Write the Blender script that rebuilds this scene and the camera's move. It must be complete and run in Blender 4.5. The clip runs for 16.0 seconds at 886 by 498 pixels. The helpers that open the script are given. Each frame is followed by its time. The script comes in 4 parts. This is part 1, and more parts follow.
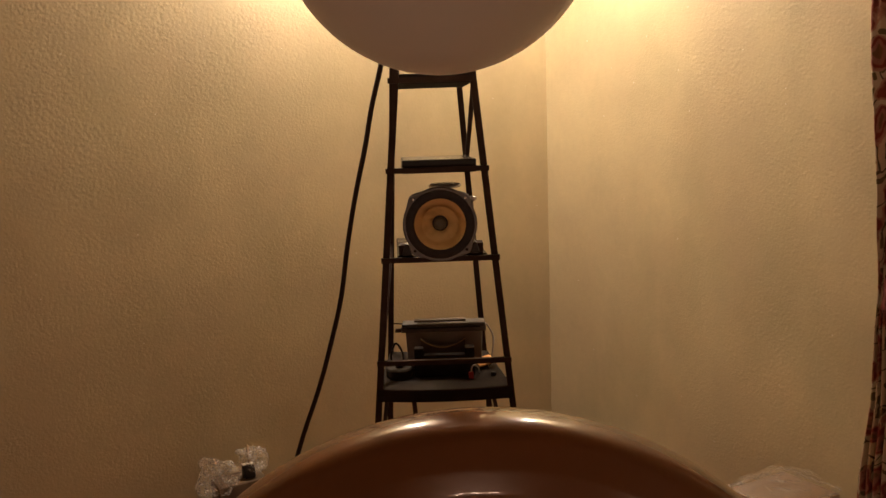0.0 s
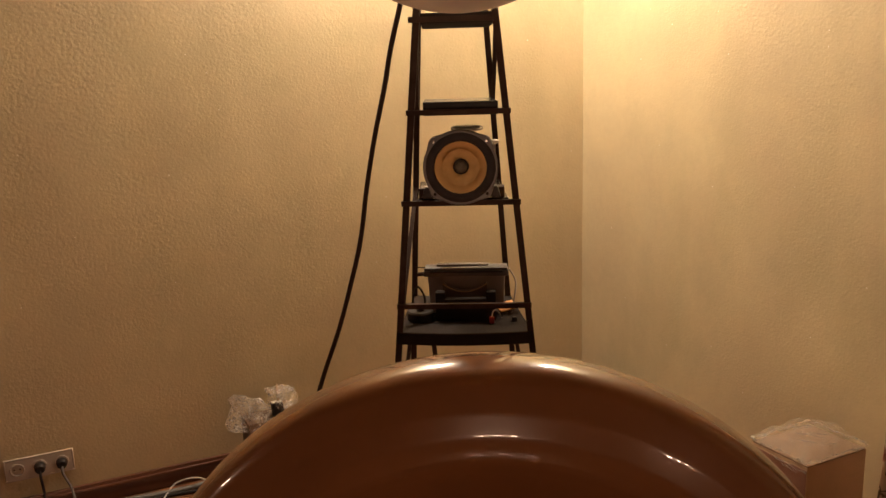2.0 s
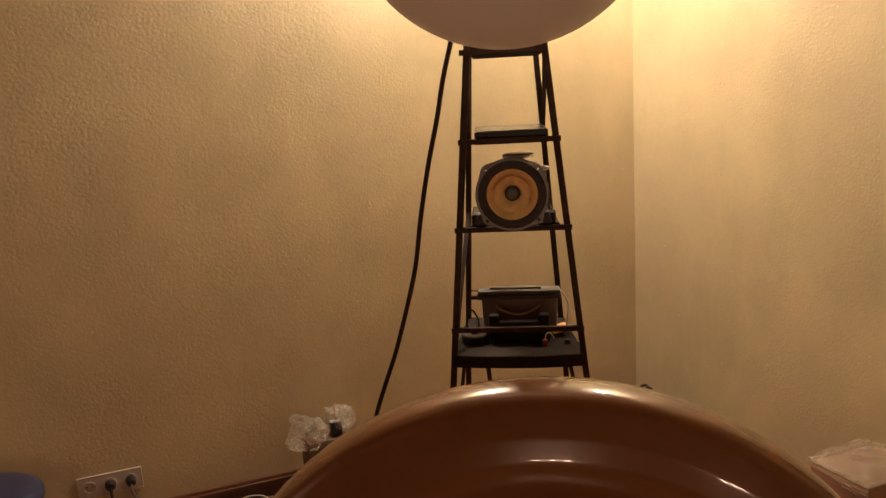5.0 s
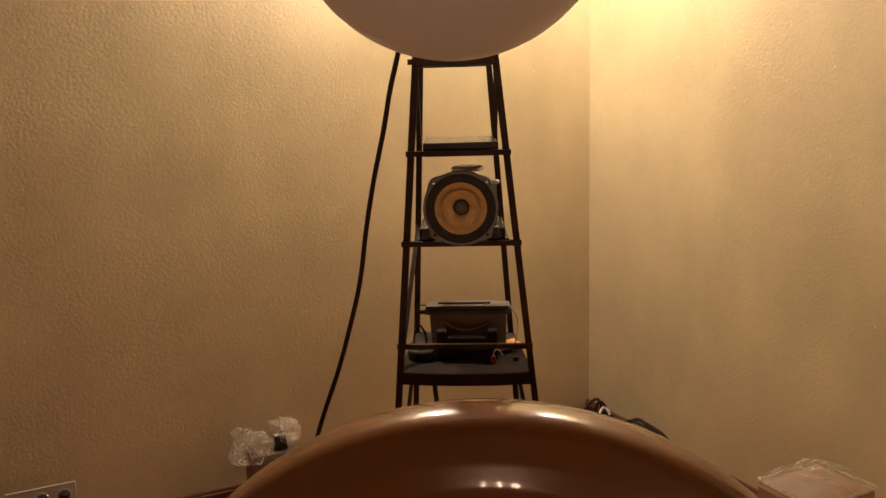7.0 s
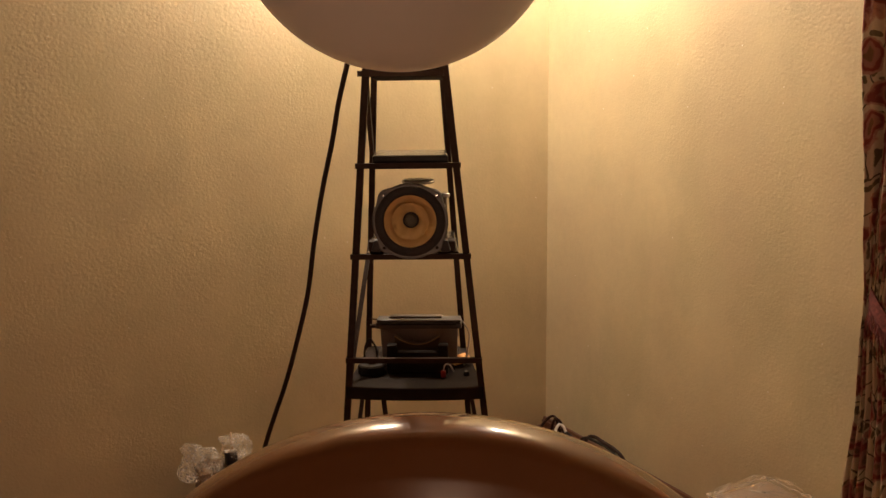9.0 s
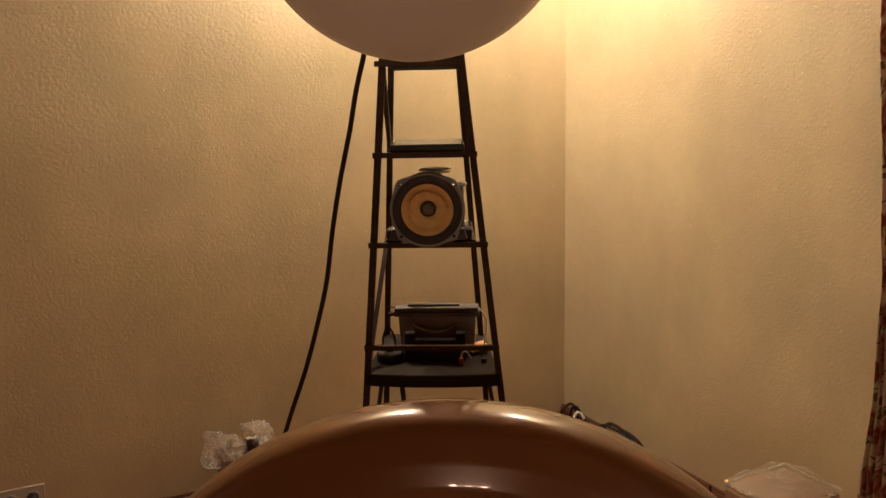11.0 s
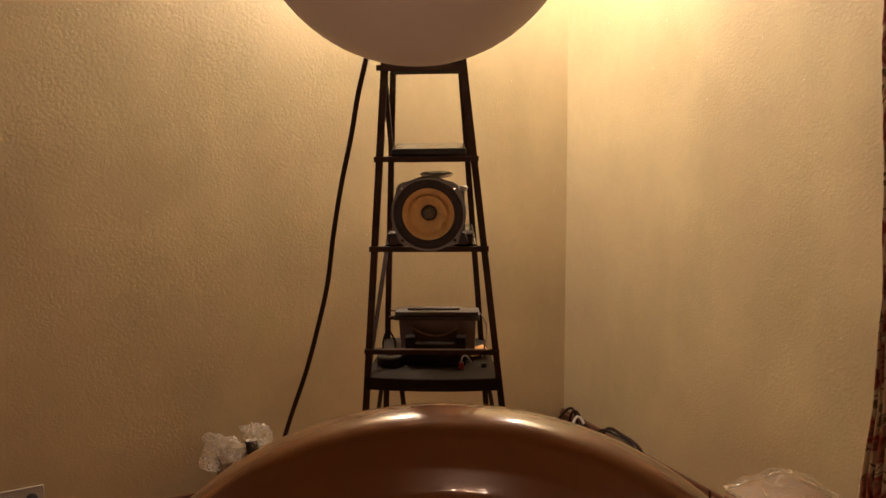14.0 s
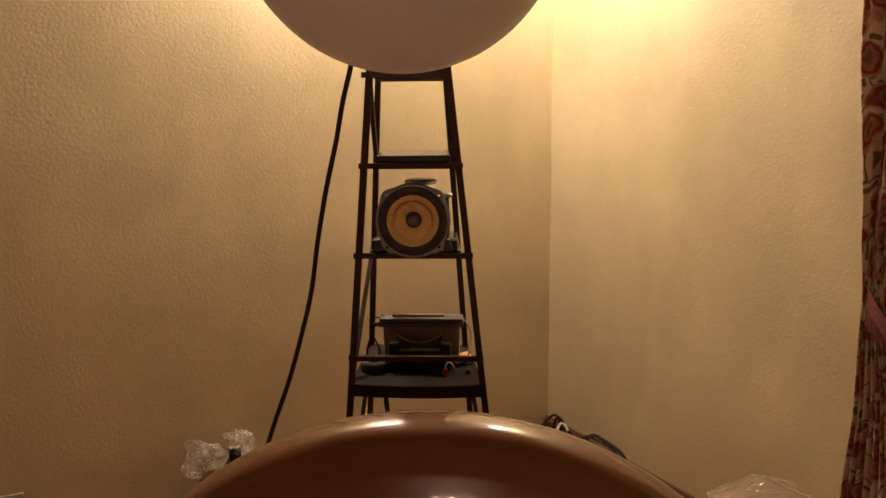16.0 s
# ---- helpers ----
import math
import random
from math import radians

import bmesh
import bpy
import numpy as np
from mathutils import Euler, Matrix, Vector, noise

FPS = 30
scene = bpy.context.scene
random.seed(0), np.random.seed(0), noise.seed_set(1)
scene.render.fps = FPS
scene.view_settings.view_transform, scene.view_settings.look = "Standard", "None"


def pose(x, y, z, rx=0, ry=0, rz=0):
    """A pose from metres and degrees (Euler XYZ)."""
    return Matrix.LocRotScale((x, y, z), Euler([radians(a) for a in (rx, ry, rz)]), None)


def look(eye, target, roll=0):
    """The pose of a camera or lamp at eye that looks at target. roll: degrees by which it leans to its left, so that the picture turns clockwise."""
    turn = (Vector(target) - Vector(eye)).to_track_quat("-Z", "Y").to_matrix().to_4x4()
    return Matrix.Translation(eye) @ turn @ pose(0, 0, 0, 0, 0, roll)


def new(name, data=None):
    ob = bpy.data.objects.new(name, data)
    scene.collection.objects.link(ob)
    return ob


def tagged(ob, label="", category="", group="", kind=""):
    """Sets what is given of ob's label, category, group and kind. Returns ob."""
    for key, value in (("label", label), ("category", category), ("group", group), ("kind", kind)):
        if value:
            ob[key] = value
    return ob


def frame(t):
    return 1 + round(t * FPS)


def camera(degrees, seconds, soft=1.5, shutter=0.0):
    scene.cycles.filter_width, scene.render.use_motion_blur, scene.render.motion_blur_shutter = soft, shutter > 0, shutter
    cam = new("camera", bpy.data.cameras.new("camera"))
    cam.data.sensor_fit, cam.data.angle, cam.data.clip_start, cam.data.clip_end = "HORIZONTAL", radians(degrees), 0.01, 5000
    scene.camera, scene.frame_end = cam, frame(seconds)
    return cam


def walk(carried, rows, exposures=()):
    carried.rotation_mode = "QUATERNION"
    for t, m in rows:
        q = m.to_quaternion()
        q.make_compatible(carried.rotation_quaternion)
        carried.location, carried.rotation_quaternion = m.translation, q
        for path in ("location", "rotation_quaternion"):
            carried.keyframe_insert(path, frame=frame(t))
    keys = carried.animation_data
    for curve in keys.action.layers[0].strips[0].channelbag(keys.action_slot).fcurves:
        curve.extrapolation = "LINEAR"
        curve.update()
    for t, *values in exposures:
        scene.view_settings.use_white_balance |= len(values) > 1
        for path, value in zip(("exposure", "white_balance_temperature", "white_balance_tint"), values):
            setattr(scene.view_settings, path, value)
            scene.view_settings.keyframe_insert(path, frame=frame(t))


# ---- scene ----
cam = camera(55.40, 16.0)
PATH = [
    (0.0, look((0.0148, -0.2215, 1.5116), (0.0078, 1.7619, 1.2243), -1.994)),
    (0.5, look((0.0373, -0.1986, 1.4940), (-0.0656, 1.7721, 1.1687), -1.961)),
    (1.0, look((0.0483, -0.1795, 1.4883), (-0.0712, 1.7822, 1.1175), -1.920)),
    (1.5, look((0.0690, -0.1872, 1.4924), (-0.0529, 1.7682, 1.0903), -1.530)),
    (2.0, look((0.0826, -0.2063, 1.4993), (-0.0377, 1.7481, 1.0920), -1.654)),
    (2.5, look((0.0976, -0.2367, 1.5021), (-0.0393, 1.7216, 1.1199), -1.826)),
    (3.0, look((0.1019, -0.2585, 1.5158), (-0.0732, 1.6998, 1.1489), -1.386)),
    (3.5, look((0.0933, -0.2523, 1.5172), (-0.1120, 1.7025, 1.1480), -1.450)),
    (4.0, look((0.0813, -0.2578, 1.5148), (-0.1294, 1.6946, 1.1353), -2.822)),
    (4.2, look((0.0900, -0.2630, 1.5175), (-0.1448, 1.6890, 1.1312), -2.850)),
    (6.3, look((0.0760, -0.2020, 1.5830), (-0.1686, 1.7560, 1.2368), -3.150)),
    (6.5, look((0.0848, -0.1968, 1.5808), (-0.1339, 1.7611, 1.2359), -2.737)),
    (7.0, look((0.1171, -0.1778, 1.5609), (-0.0347, 1.7815, 1.1891), -1.680)),
    (7.5, look((0.1450, -0.1629, 1.5477), (0.0248, 1.7953, 1.1594), -1.389)),
    (8.0, look((0.1489, -0.1597, 1.5407), (0.0443, 1.8033, 1.1723), -0.484)),
    (8.5, look((0.1601, -0.1606, 1.5477), (0.0766, 1.8102, 1.2172), -0.159)),
    (9.0, look((0.1663, -0.1669, 1.5447), (0.0881, 1.8041, 1.2145), -0.711)),
    (9.5, look((0.1672, -0.1743, 1.5425), (0.0733, 1.7929, 1.1942), -1.155)),
    (12.0, look((0.1754, -0.1859, 1.5457), (0.0434, 1.7781, 1.1915), -1.030)),
    (12.5, look((0.1716, -0.1857, 1.5473), (0.0443, 1.7788, 1.1946), -0.946)),
    (13.0, look((0.1716, -0.1885, 1.5530), (0.0390, 1.7755, 1.1994), -0.936)),
    (13.5, look((0.1731, -0.1858, 1.5452), (0.0392, 1.7793, 1.1981), -0.922)),
    (14.0, look((0.1730, -0.1853, 1.5483), (0.0470, 1.7803, 1.2009), -0.814)),
    (14.5, look((0.1717, -0.1856, 1.5530), (0.0501, 1.7815, 1.2128), -0.839)),
    (15.0, look((0.1720, -0.1956, 1.5497), (0.0493, 1.7741, 1.2251), -0.850)),
    (15.5, look((0.1739, -0.1896, 1.5544), (0.0601, 1.7805, 1.2289), -0.660)),
    (16.0, look((0.1749, -0.1890, 1.5491), (0.0845, 1.7811, 1.2171), -0.497)),
]
EXPOSURES = [(0.0, -0.38), (0.5, -0.27), (1.0, -0.12), (1.5, 0.2), (2.5, 0.2), (3.0, 0.12), (4.0, 0.1), (6.5, 0.0), (8.0, 0.0), (9.0, -0.14), (9.5, -0.10), (12.0, -0.08), (16.0, -0.07)]
walk(cam, PATH, EXPOSURES)

# ---- light ----
world = bpy.data.worlds.new("world")
scene.world = world
world.use_nodes = True
world.node_tree.nodes["Background"].inputs[0].default_value = (0.02, 0.016, 0.012, 1)
world.node_tree.nodes["Background"].inputs[1].default_value = 0.2
WARM = (1.0, 0.838, 0.675)
ROOM_GLOW = (1.0, 0.62, 0.41)
BULB_POWER = 1080.0
NEAR_BULB_POWER = 640.0
SPOT_POWER = 190.0
SIDE_POWER = 105.0

# ---- plan: the far corner, and the two walls that leave it ----
CORNER = Vector((0.488, 3.618, 0.0))
ALONG_L = Vector((-0.8694, -0.4942, 0.0))
ALONG_R = Vector((0.4942, -0.8694, 0.0))
ROOM_H = 2.75
ROOM_L, ROOM_R = 4.6, 4.6


def at(l, r, z=0.0):
    """A place by its distances along the two walls from the corner."""
    return CORNER + ALONG_L * l + ALONG_R * r + Vector((0, 0, z))


# local frame whose x runs along the left wall's inward direction and y into the room along the right wall
ROOM_FRAME = Matrix((
    (ALONG_L.x, ALONG_R.x, 0, CORNER.x),
    (ALONG_L.y, ALONG_R.y, 0, CORNER.y),
    (0, 0, 1, 0),
    (0, 0, 0, 1)))


# ---- materials ----
def material(name, colour, rough=0.5, metal=0.0, vary=0.12, scale=6.0, bump=0.0, bump_scale=120.0, coat=0.0, spec=0.5,
             fine=0.06, tint=None):
    m = bpy.data.materials.new(name)
    m.use_nodes = True
    nt = m.node_tree
    b = nt.nodes["Principled BSDF"]
    b.inputs["Roughness"].default_value = rough
    b.inputs["Metallic"].default_value = metal
    b.inputs["Specular IOR Level"].default_value = spec
    b.inputs["Coat Weight"].default_value = coat
    b.inputs["Coat Roughness"].default_value = 0.04
    tc = nt.nodes.new("ShaderNodeTexCoord")
    n1 = nt.nodes.new("ShaderNodeTexNoise")
    n1.inputs["Scale"].default_value = scale
    n1.inputs["Detail"].default_value = 5
    n2 = nt.nodes.new("ShaderNodeTexNoise")
    n2.inputs["Scale"].default_value = scale * 14
    n2.inputs["Detail"].default_value = 3
    for n in (n1, n2):
        nt.links.new(tc.outputs["Object"], n.inputs["Vector"])
    add = nt.nodes.new("ShaderNodeMath")
    add.operation = "MULTIPLY_ADD"
    nt.links.new(n2.outputs["Fac"], add.inputs[0])
    add.inputs[1].default_value = fine / max(vary, 1e-3)
    nt.links.new(n1.outputs["Fac"], add.inputs[2])
    ramp = nt.nodes.new("ShaderNodeMapRange")
    ramp.inputs["From Min"].default_value = 0.3
    ramp.inputs["From Max"].default_value = 0.7 + fine / max(vary, 1e-3)
    nt.links.new(add.outputs[0], ramp.inputs["Value"])
    mix = nt.nodes.new("ShaderNodeMix")
    mix.data_type = "RGBA"
    lo = [c * (1 - vary) for c in colour]
    hi = [min(1, c * (1 + vary)) for c in (tint or colour)]
    mix.inputs["A"].default_value = (*lo, 1)
    mix.inputs["B"].default_value = (*hi, 1)
    nt.links.new(ramp.outputs["Result"], mix.inputs["Factor"])
    nt.links.new(mix.outputs["Result"], b.inputs["Base Color"])
    if bump:
        nb = nt.nodes.new("ShaderNodeTexNoise")
        nb.inputs["Scale"].default_value = bump_scale
        nb.inputs["Detail"].default_value = 4
        nt.links.new(tc.outputs["Object"], nb.inputs["Vector"])
        bp = nt.nodes.new("ShaderNodeBump")
        bp.inputs["Strength"].default_value = bump
        bp.inputs["Distance"].default_value = 0.004
        nt.links.new(nb.outputs["Fac"], bp.inputs["Height"])
        nt.links.new(bp.outputs["Normal"], b.inputs["Normal"])
    return m


def plaster_material():
    """Roller-textured painted plaster: soft blotches, an orange-peel relief and rare pale dots painted as glints."""
    m = material("plaster", (0.577, 0.453, 0.277), 0.62, vary=0.14, scale=2.4, fine=0.03, spec=0.35, tint=(0.577, 0.470, 0.271))
    nt = m.node_tree
    b = nt.nodes["Principled BSDF"]
    tc = nt.nodes["Texture Coordinate"]
    big = nt.nodes.new("ShaderNodeTexNoise")
    big.inputs["Scale"].default_value = 88
    big.inputs["Detail"].default_value = 3
    big.inputs["Roughness"].default_value = 0.55
    vor = nt.nodes.new("ShaderNodeTexVoronoi")
    vor.feature = "SMOOTH_F1"
    vor.inputs["Scale"].default_value = 125
    for n in (big, vor):
        nt.links.new(tc.outputs["Object"], n.inputs["Vector"])
    mul = nt.nodes.new("ShaderNodeMath")
    mul.operation = "MULTIPLY_ADD"
    nt.links.new(vor.outputs["Distance"], mul.inputs[0])
    mul.inputs[1].default_value = -0.5
    nt.links.new(big.outputs["Fac"], mul.inputs[2])
    bp = nt.nodes.new("ShaderNodeBump")
    patch = nt.nodes.new("ShaderNodeTexNoise")
    patch.inputs["Scale"].default_value = 3.6
    patch.inputs["Detail"].default_value = 5
    patch.inputs["Roughness"].default_value = 0.65
    nt.links.new(tc.outputs["Object"], patch.inputs["Vector"])
    much = nt.nodes.new("ShaderNodeMapRange")
    much.inputs["From Min"].default_value, much.inputs["From Max"].default_value = 0.40, 0.72
    much.inputs["To Min"].default_value, much.inputs["To Max"].default_value = 0.13, 0.30
    nt.links.new(patch.outputs["Fac"], much.inputs["Value"])
    nt.links.new(much.outputs["Result"], bp.inputs["Strength"])
    bp.inputs["Distance"].default_value = 0.005
    nt.links.new(mul.outputs[0], bp.inputs["Height"])
    nt.links.new(bp.outputs["Normal"], b.inputs["Normal"])
    # faint greyish-olive smudges that run down the wall, and pale dots painted as glints
    run = nt.nodes.new("ShaderNodeMapping")
    run.inputs["Scale"].default_value = (1.7, 1.7, 1.1)
    nt.links.new(tc.outputs["Object"], run.inputs["Vector"])
    smudge = nt.nodes.new("ShaderNodeTexNoise")
    smudge.inputs["Scale"].default_value = 1.5
    smudge.inputs["Detail"].default_value = 6
    smudge.inputs["Roughness"].default_value = 0.62
    nt.links.new(run.outputs["Vector"], smudge.inputs["Vector"])
    far = nt.nodes.new("ShaderNodeMapRange")
    far.inputs["From Min"].default_value, far.inputs["From Max"].default_value = 0.47, 0.74
    far.inputs["To Min"].default_value, far.inputs["To Max"].default_value = 0.0, 0.55
    nt.links.new(smudge.outputs["Fac"], far.inputs["Value"])
    soiled = nt.nodes.new("ShaderNodeMix")
    soiled.data_type = "RGBA"
    nt.links.new(far.outputs["Result"], soiled.inputs["Factor"])
    nt.links.new(b.inputs["Base Color"].links[0].from_socket, soiled.inputs["A"])
    soiled.inputs["B"].default_value = (0.42, 0.355, 0.20, 1)
    dots = nt.nodes.new("ShaderNodeTexVoronoi")
    dots.inputs["Scale"].default_value = 14.0
    nt.links.new(tc.outputs["Object"], dots.inputs["Vector"])
    tiny = nt.nodes.new("ShaderNodeMapRange")
    tiny.inputs["From Min"].default_value, tiny.inputs["From Max"].default_value = 0.038, 0.024
    nt.links.new(dots.outputs["Distance"], tiny.inputs["Value"])
    glints = nt.nodes.new("ShaderNodeMix")
    glints.data_type = "RGBA"
    nt.links.new(tiny.outputs["Result"], glints.inputs["Factor"])
    nt.links.new(soiled.outputs["Result"], glints.inputs["A"])
    glints.inputs["B"].default_value = (0.85, 0.79, 0.66, 1)
    nt.links.new(glints.outputs["Result"], b.inputs["Base Color"])
    return m


def wood_material(name, colour, rough=0.35, coat=0.3):
    m = material(name, colour, rough, vary=0.25, scale=3.0, coat=coat)
    nt = m.node_tree
    mp = nt.nodes.new("ShaderNodeMapping")
    mp.inputs["Scale"].default_value = (1.0, 14.0, 14.0)
    tc = nt.nodes["Texture Coordinate"]
    nt.links.new(tc.outputs["Object"], mp.inputs["Vector"])
    for n in nt.nodes:
        if n.bl_idname == "ShaderNodeTexNoise":
            nt.links.new(mp.outputs["Vector"], n.inputs["Vector"])
    return m


def film_material(name, colour, alpha, rough=0.15, bubbles=0.0):
    """Thin clear plastic: mostly see-through with a gloss."""
    m = bpy.data.materials.new(name)
    m.use_nodes = True
    nt = m.node_tree
    b = nt.nodes["Principled BSDF"]
    b.inputs["Base Color"].default_value = (*colour, 1)
    b.inputs["Roughness"].default_value = rough
    b.inputs["Specular IOR Level"].default_value = 0.8
    n = nt.nodes.new("ShaderNodeTexNoise")
    n.inputs["Scale"].default_value = 18
    n.inputs["Detail"].default_value = 4
    n.inputs["Distortion"].default_value = 1.6
    tc = nt.nodes.new("ShaderNodeTexCoord")
    nt.links.new(tc.outputs["Object"], n.inputs["Vector"])
    mr = nt.nodes.new("ShaderNodeMapRange")
    mr.inputs["From Min"].default_value, mr.inputs["From Max"].default_value = 0.35, 0.7
    mr.inputs["To Min"].default_value, mr.inputs["To Max"].default_value = alpha * 0.35, min(1, alpha * 1.9)
    nt.links.new(n.outputs["Fac"], mr.inputs["Value"])
    nt.links.new(mr.outputs["Result"], b.inputs["Alpha"])
    bp = nt.nodes.new("ShaderNodeBump")
    bp.inputs["Strength"].default_value = 0.5
    bp.inputs["Distance"].default_value = 0.01
    if bubbles:
        bp.inputs["Strength"].default_value = 0.75
        bp.inputs["Distance"].default_value = 0.0025
        n = nt.nodes.new("ShaderNodeTexVoronoi")
        n.inputs["Scale"].default_value = bubbles
        nt.links.new(tc.outputs["Object"], n.inputs["Vector"])
        nt.links.new(n.outputs["Distance"], bp.inputs["Height"])
        # bubble tops turn more opaque, so their sparkle is painted into the alpha
        rim = nt.nodes.new("ShaderNodeMapRange")
        rim.inputs["From Min"].default_value, rim.inputs["From Max"].default_value = 0.40, 0.16
        rim.inputs["To Min"].default_value, rim.inputs["To Max"].default_value = 0.0, 0.34
        nt.links.new(n.outputs["Distance"], rim.inputs["Value"])
        both = nt.nodes.new("ShaderNodeMath")
        both.use_clamp = True
        nt.links.new(mr.outputs["Result"], both.inputs[0])
        nt.links.new(rim.outputs["Result"], both.inputs[1])
        nt.links.new(both.outputs[0], b.inputs["Alpha"])
    else:
        nt.links.new(n.outputs["Fac"], bp.inputs["Height"])
    nt.links.new(bp.outputs["Normal"], b.inputs["Normal"])
    return m


def curtain_material():
    """Printed cotton: cream ground with large red blooms, pink petal edges, olive leaves and dark curling stems."""
    m = material("printed_cotton", (0.60, 0.48, 0.31), 0.85, vary=0.12, scale=9, bump=0.25, bump_scale=600)
    nt = m.node_tree
    b = nt.nodes["Principled BSDF"]
    tc = nt.nodes["Texture Coordinate"]
    out = b.inputs["Base Color"].links[0].from_socket

    def warped(scale, amount, base):
        n = nt.nodes.new("ShaderNodeTexNoise")
        n.inputs["Scale"].default_value = scale
        n.inputs["Detail"].default_value = 2
        nt.links.new(tc.outputs["UV"], n.inputs["Vector"])
        v = nt.nodes.new("ShaderNodeVectorMath")
        v.operation = "MULTIPLY_ADD"
        nt.links.new(n.outputs["Color"], v.inputs[0])
        v.inputs[1].default_value = (amount, amount, 0)
        nt.links.new(base, v.inputs[2])
        return v.outputs[0]

    soft = warped(7, 0.16, tc.outputs["UV"])
    frilled = warped(34, 0.030, soft)

    def lay(value, lo, hi, colour):
        nonlocal out
        mr = nt.nodes.new("ShaderNodeMapRange")
        mr.inputs["From Min"].default_value, mr.inputs["From Max"].default_value = hi, lo
        nt.links.new(value, mr.inputs["Value"])
        mx = nt.nodes.new("ShaderNodeMix")
        mx.data_type = "RGBA"
        nt.links.new(mr.outputs["Result"], mx.inputs["Factor"])
        nt.links.new(out, mx.inputs["A"])
        mx.inputs["B"].default_value = (*colour, 1)
        out = mx.outputs["Result"]

    def cells(vector, scale, seed, feature="F1"):
        off = nt.nodes.new("ShaderNodeVectorMath")
        off.inputs[1].default_value = (seed, seed * 0.7, 0)
        nt.links.new(vector, off.inputs[0])
        v = nt.nodes.new("ShaderNodeTexVoronoi")
        v.voronoi_dimensions = "2D"
        v.feature = feature
        v.inputs["Scale"].default_value = scale
        nt.links.new(off.outputs[0], v.inputs["Vector"])
        return v.outputs["Distance"]

    lay(cells(frilled, 19.0, 8.1), 0.21, 0.25, (0.155, 0.115, 0.055))
    lay(cells(soft, 10.5, 2.3, "DISTANCE_TO_EDGE"), 0.018, 0.030, (0.105, 0.080, 0.050))
    bloom = cells(frilled, 9.0, 0.4)
    lay(bloom, 0.37, 0.40, (0.44, 0.22, 0.15))
    lay(bloom, 0.30, 0.34, (0.235, 0.052, 0.036))
    lay(bloom, 0.20, 0.23, (0.36, 0.15, 0.10))
    lay(bloom, 0.09, 0.13, (0.20, 0.10, 0.045))
    nt.links.new(out, b.inputs["Base Color"])
    return m


def glow_material(name, colour, strength):
    m = bpy.data.materials.new(name)
    m.use_nodes = True
    b = m.node_tree.nodes["Principled BSDF"]
    b.inputs["Base Color"].default_value = (0.9, 0.9, 0.9, 1)
    b.inputs["Emission Color"].default_value = (*colour, 1)
    b.inputs["Emission Strength"].default_value = strength
    return m


PLASTER = plaster_material()
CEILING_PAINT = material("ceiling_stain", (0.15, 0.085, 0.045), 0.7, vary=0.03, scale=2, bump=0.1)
DARK_WALL = wood_material("dark_unseen_wall", (0.13, 0.07, 0.04), 0.6, 0.0)
PLANK = wood_material("floor_plank", (0.23, 0.098, 0.042), 0.32)
SKIRTING = wood_material("skirting_wood", (0.125, 0.047, 0.023), 0.3, 0.4)
LACQUER = material("brown_lacquer", (0.198, 0.079, 0.027), 0.24, vary=0.14, scale=3.0, fine=0.03, coat=1.0, spec=0.22)
WHITE_GLASS = material("white_shell", (0.84, 0.81, 0.73), 0.42, vary=0.03, scale=2.5, fine=0.01)
BLACK_STEEL = material("black_steel", (0.052, 0.030, 0.022), 0.7, spec=0.12, vary=0.3, scale=30, bump=0.15, bump_scale=300)
BLACK_LACQUER = material("black_lacquered_board", (0.022, 0.018, 0.016), 0.24, vary=0.3, scale=12, spec=0.5)
BLACK_BOARD = material("black_board", (0.030, 0.023, 0.020), 0.85, vary=0.3, scale=12, bump=0.1, bump_scale=160, spec=0.10)
GREY_BASKET = material("grey_cast_frame", (0.16, 0.148, 0.142), 0.45, metal=0.3, vary=0.12, scale=30)
RUBBER = material("black_surround", (0.030, 0.022, 0.020), 0.6, vary=0.3, scale=40)
CONE_PAPER = material("cream_paper", (0.82, 0.56, 0.24), 0.75, vary=0.10, scale=22, bump=0.2, bump_scale=400)
CAP_GREY = material("grey_dust_cap", (0.14, 0.125, 0.09), 0.55, vary=0.15, scale=60)
BRUSHED = material("brushed_metal", (0.90, 0.87, 0.82), 0.24, metal=0.55, vary=0.08, scale=30)
CHROME = material("polished_metal", (0.72, 0.68, 0.62), 0.18, metal=1.0, vary=0.1, scale=20)
GREY_PLASTIC = material("grey_plastic", (0.235, 0.205, 0.185), 0.5, vary=0.10, scale=14)
GREY_LID = material("grey_lid", (0.095, 0.080, 0.070), 0.5, vary=0.12, scale=14)
PANEL_CARD = material("pale_cardboard", (0.58, 0.39, 0.22), 0.7, vary=0.12, scale=9, bump=0.12, bump_scale=200)
CARD = material("cardboard", (0.40, 0.26, 0.14), 0.8, vary=0.12, scale=9, bump=0.15, bump_scale=200)
TAN_CARD = material("tan_cardboard", (0.25, 0.155, 0.085), 0.75, vary=0.10, scale=9, bump=0.15, bump_scale=200)
RUST_CARD = material("reddish_cardboard", (0.27, 0.125, 0.07), 0.8, vary=0.14, scale=9, bump=0.15, bump_scale=200)
CARTON_CARD = material("carton_card", (0.15, 0.10, 0.06), 0.85, vary=0.14, scale=12, bump=0.15, bump_scale=200)
DULL_BOARD = material("dull_board", (0.115, 0.08, 0.055), 0.7, vary=0.12, scale=14)
ORANGE_CARD = material("orange_card", (0.62, 0.30, 0.09), 0.7, vary=0.1, scale=30)
WHITE_PLASTIC = material("white_plastic", (0.72, 0.68, 0.62), 0.35, vary=0.04, scale=20)
BLACK_PLASTIC = material("black_plastic", (0.019, 0.013, 0.010), 0.6, vary=0.2, scale=30, spec=0.3)
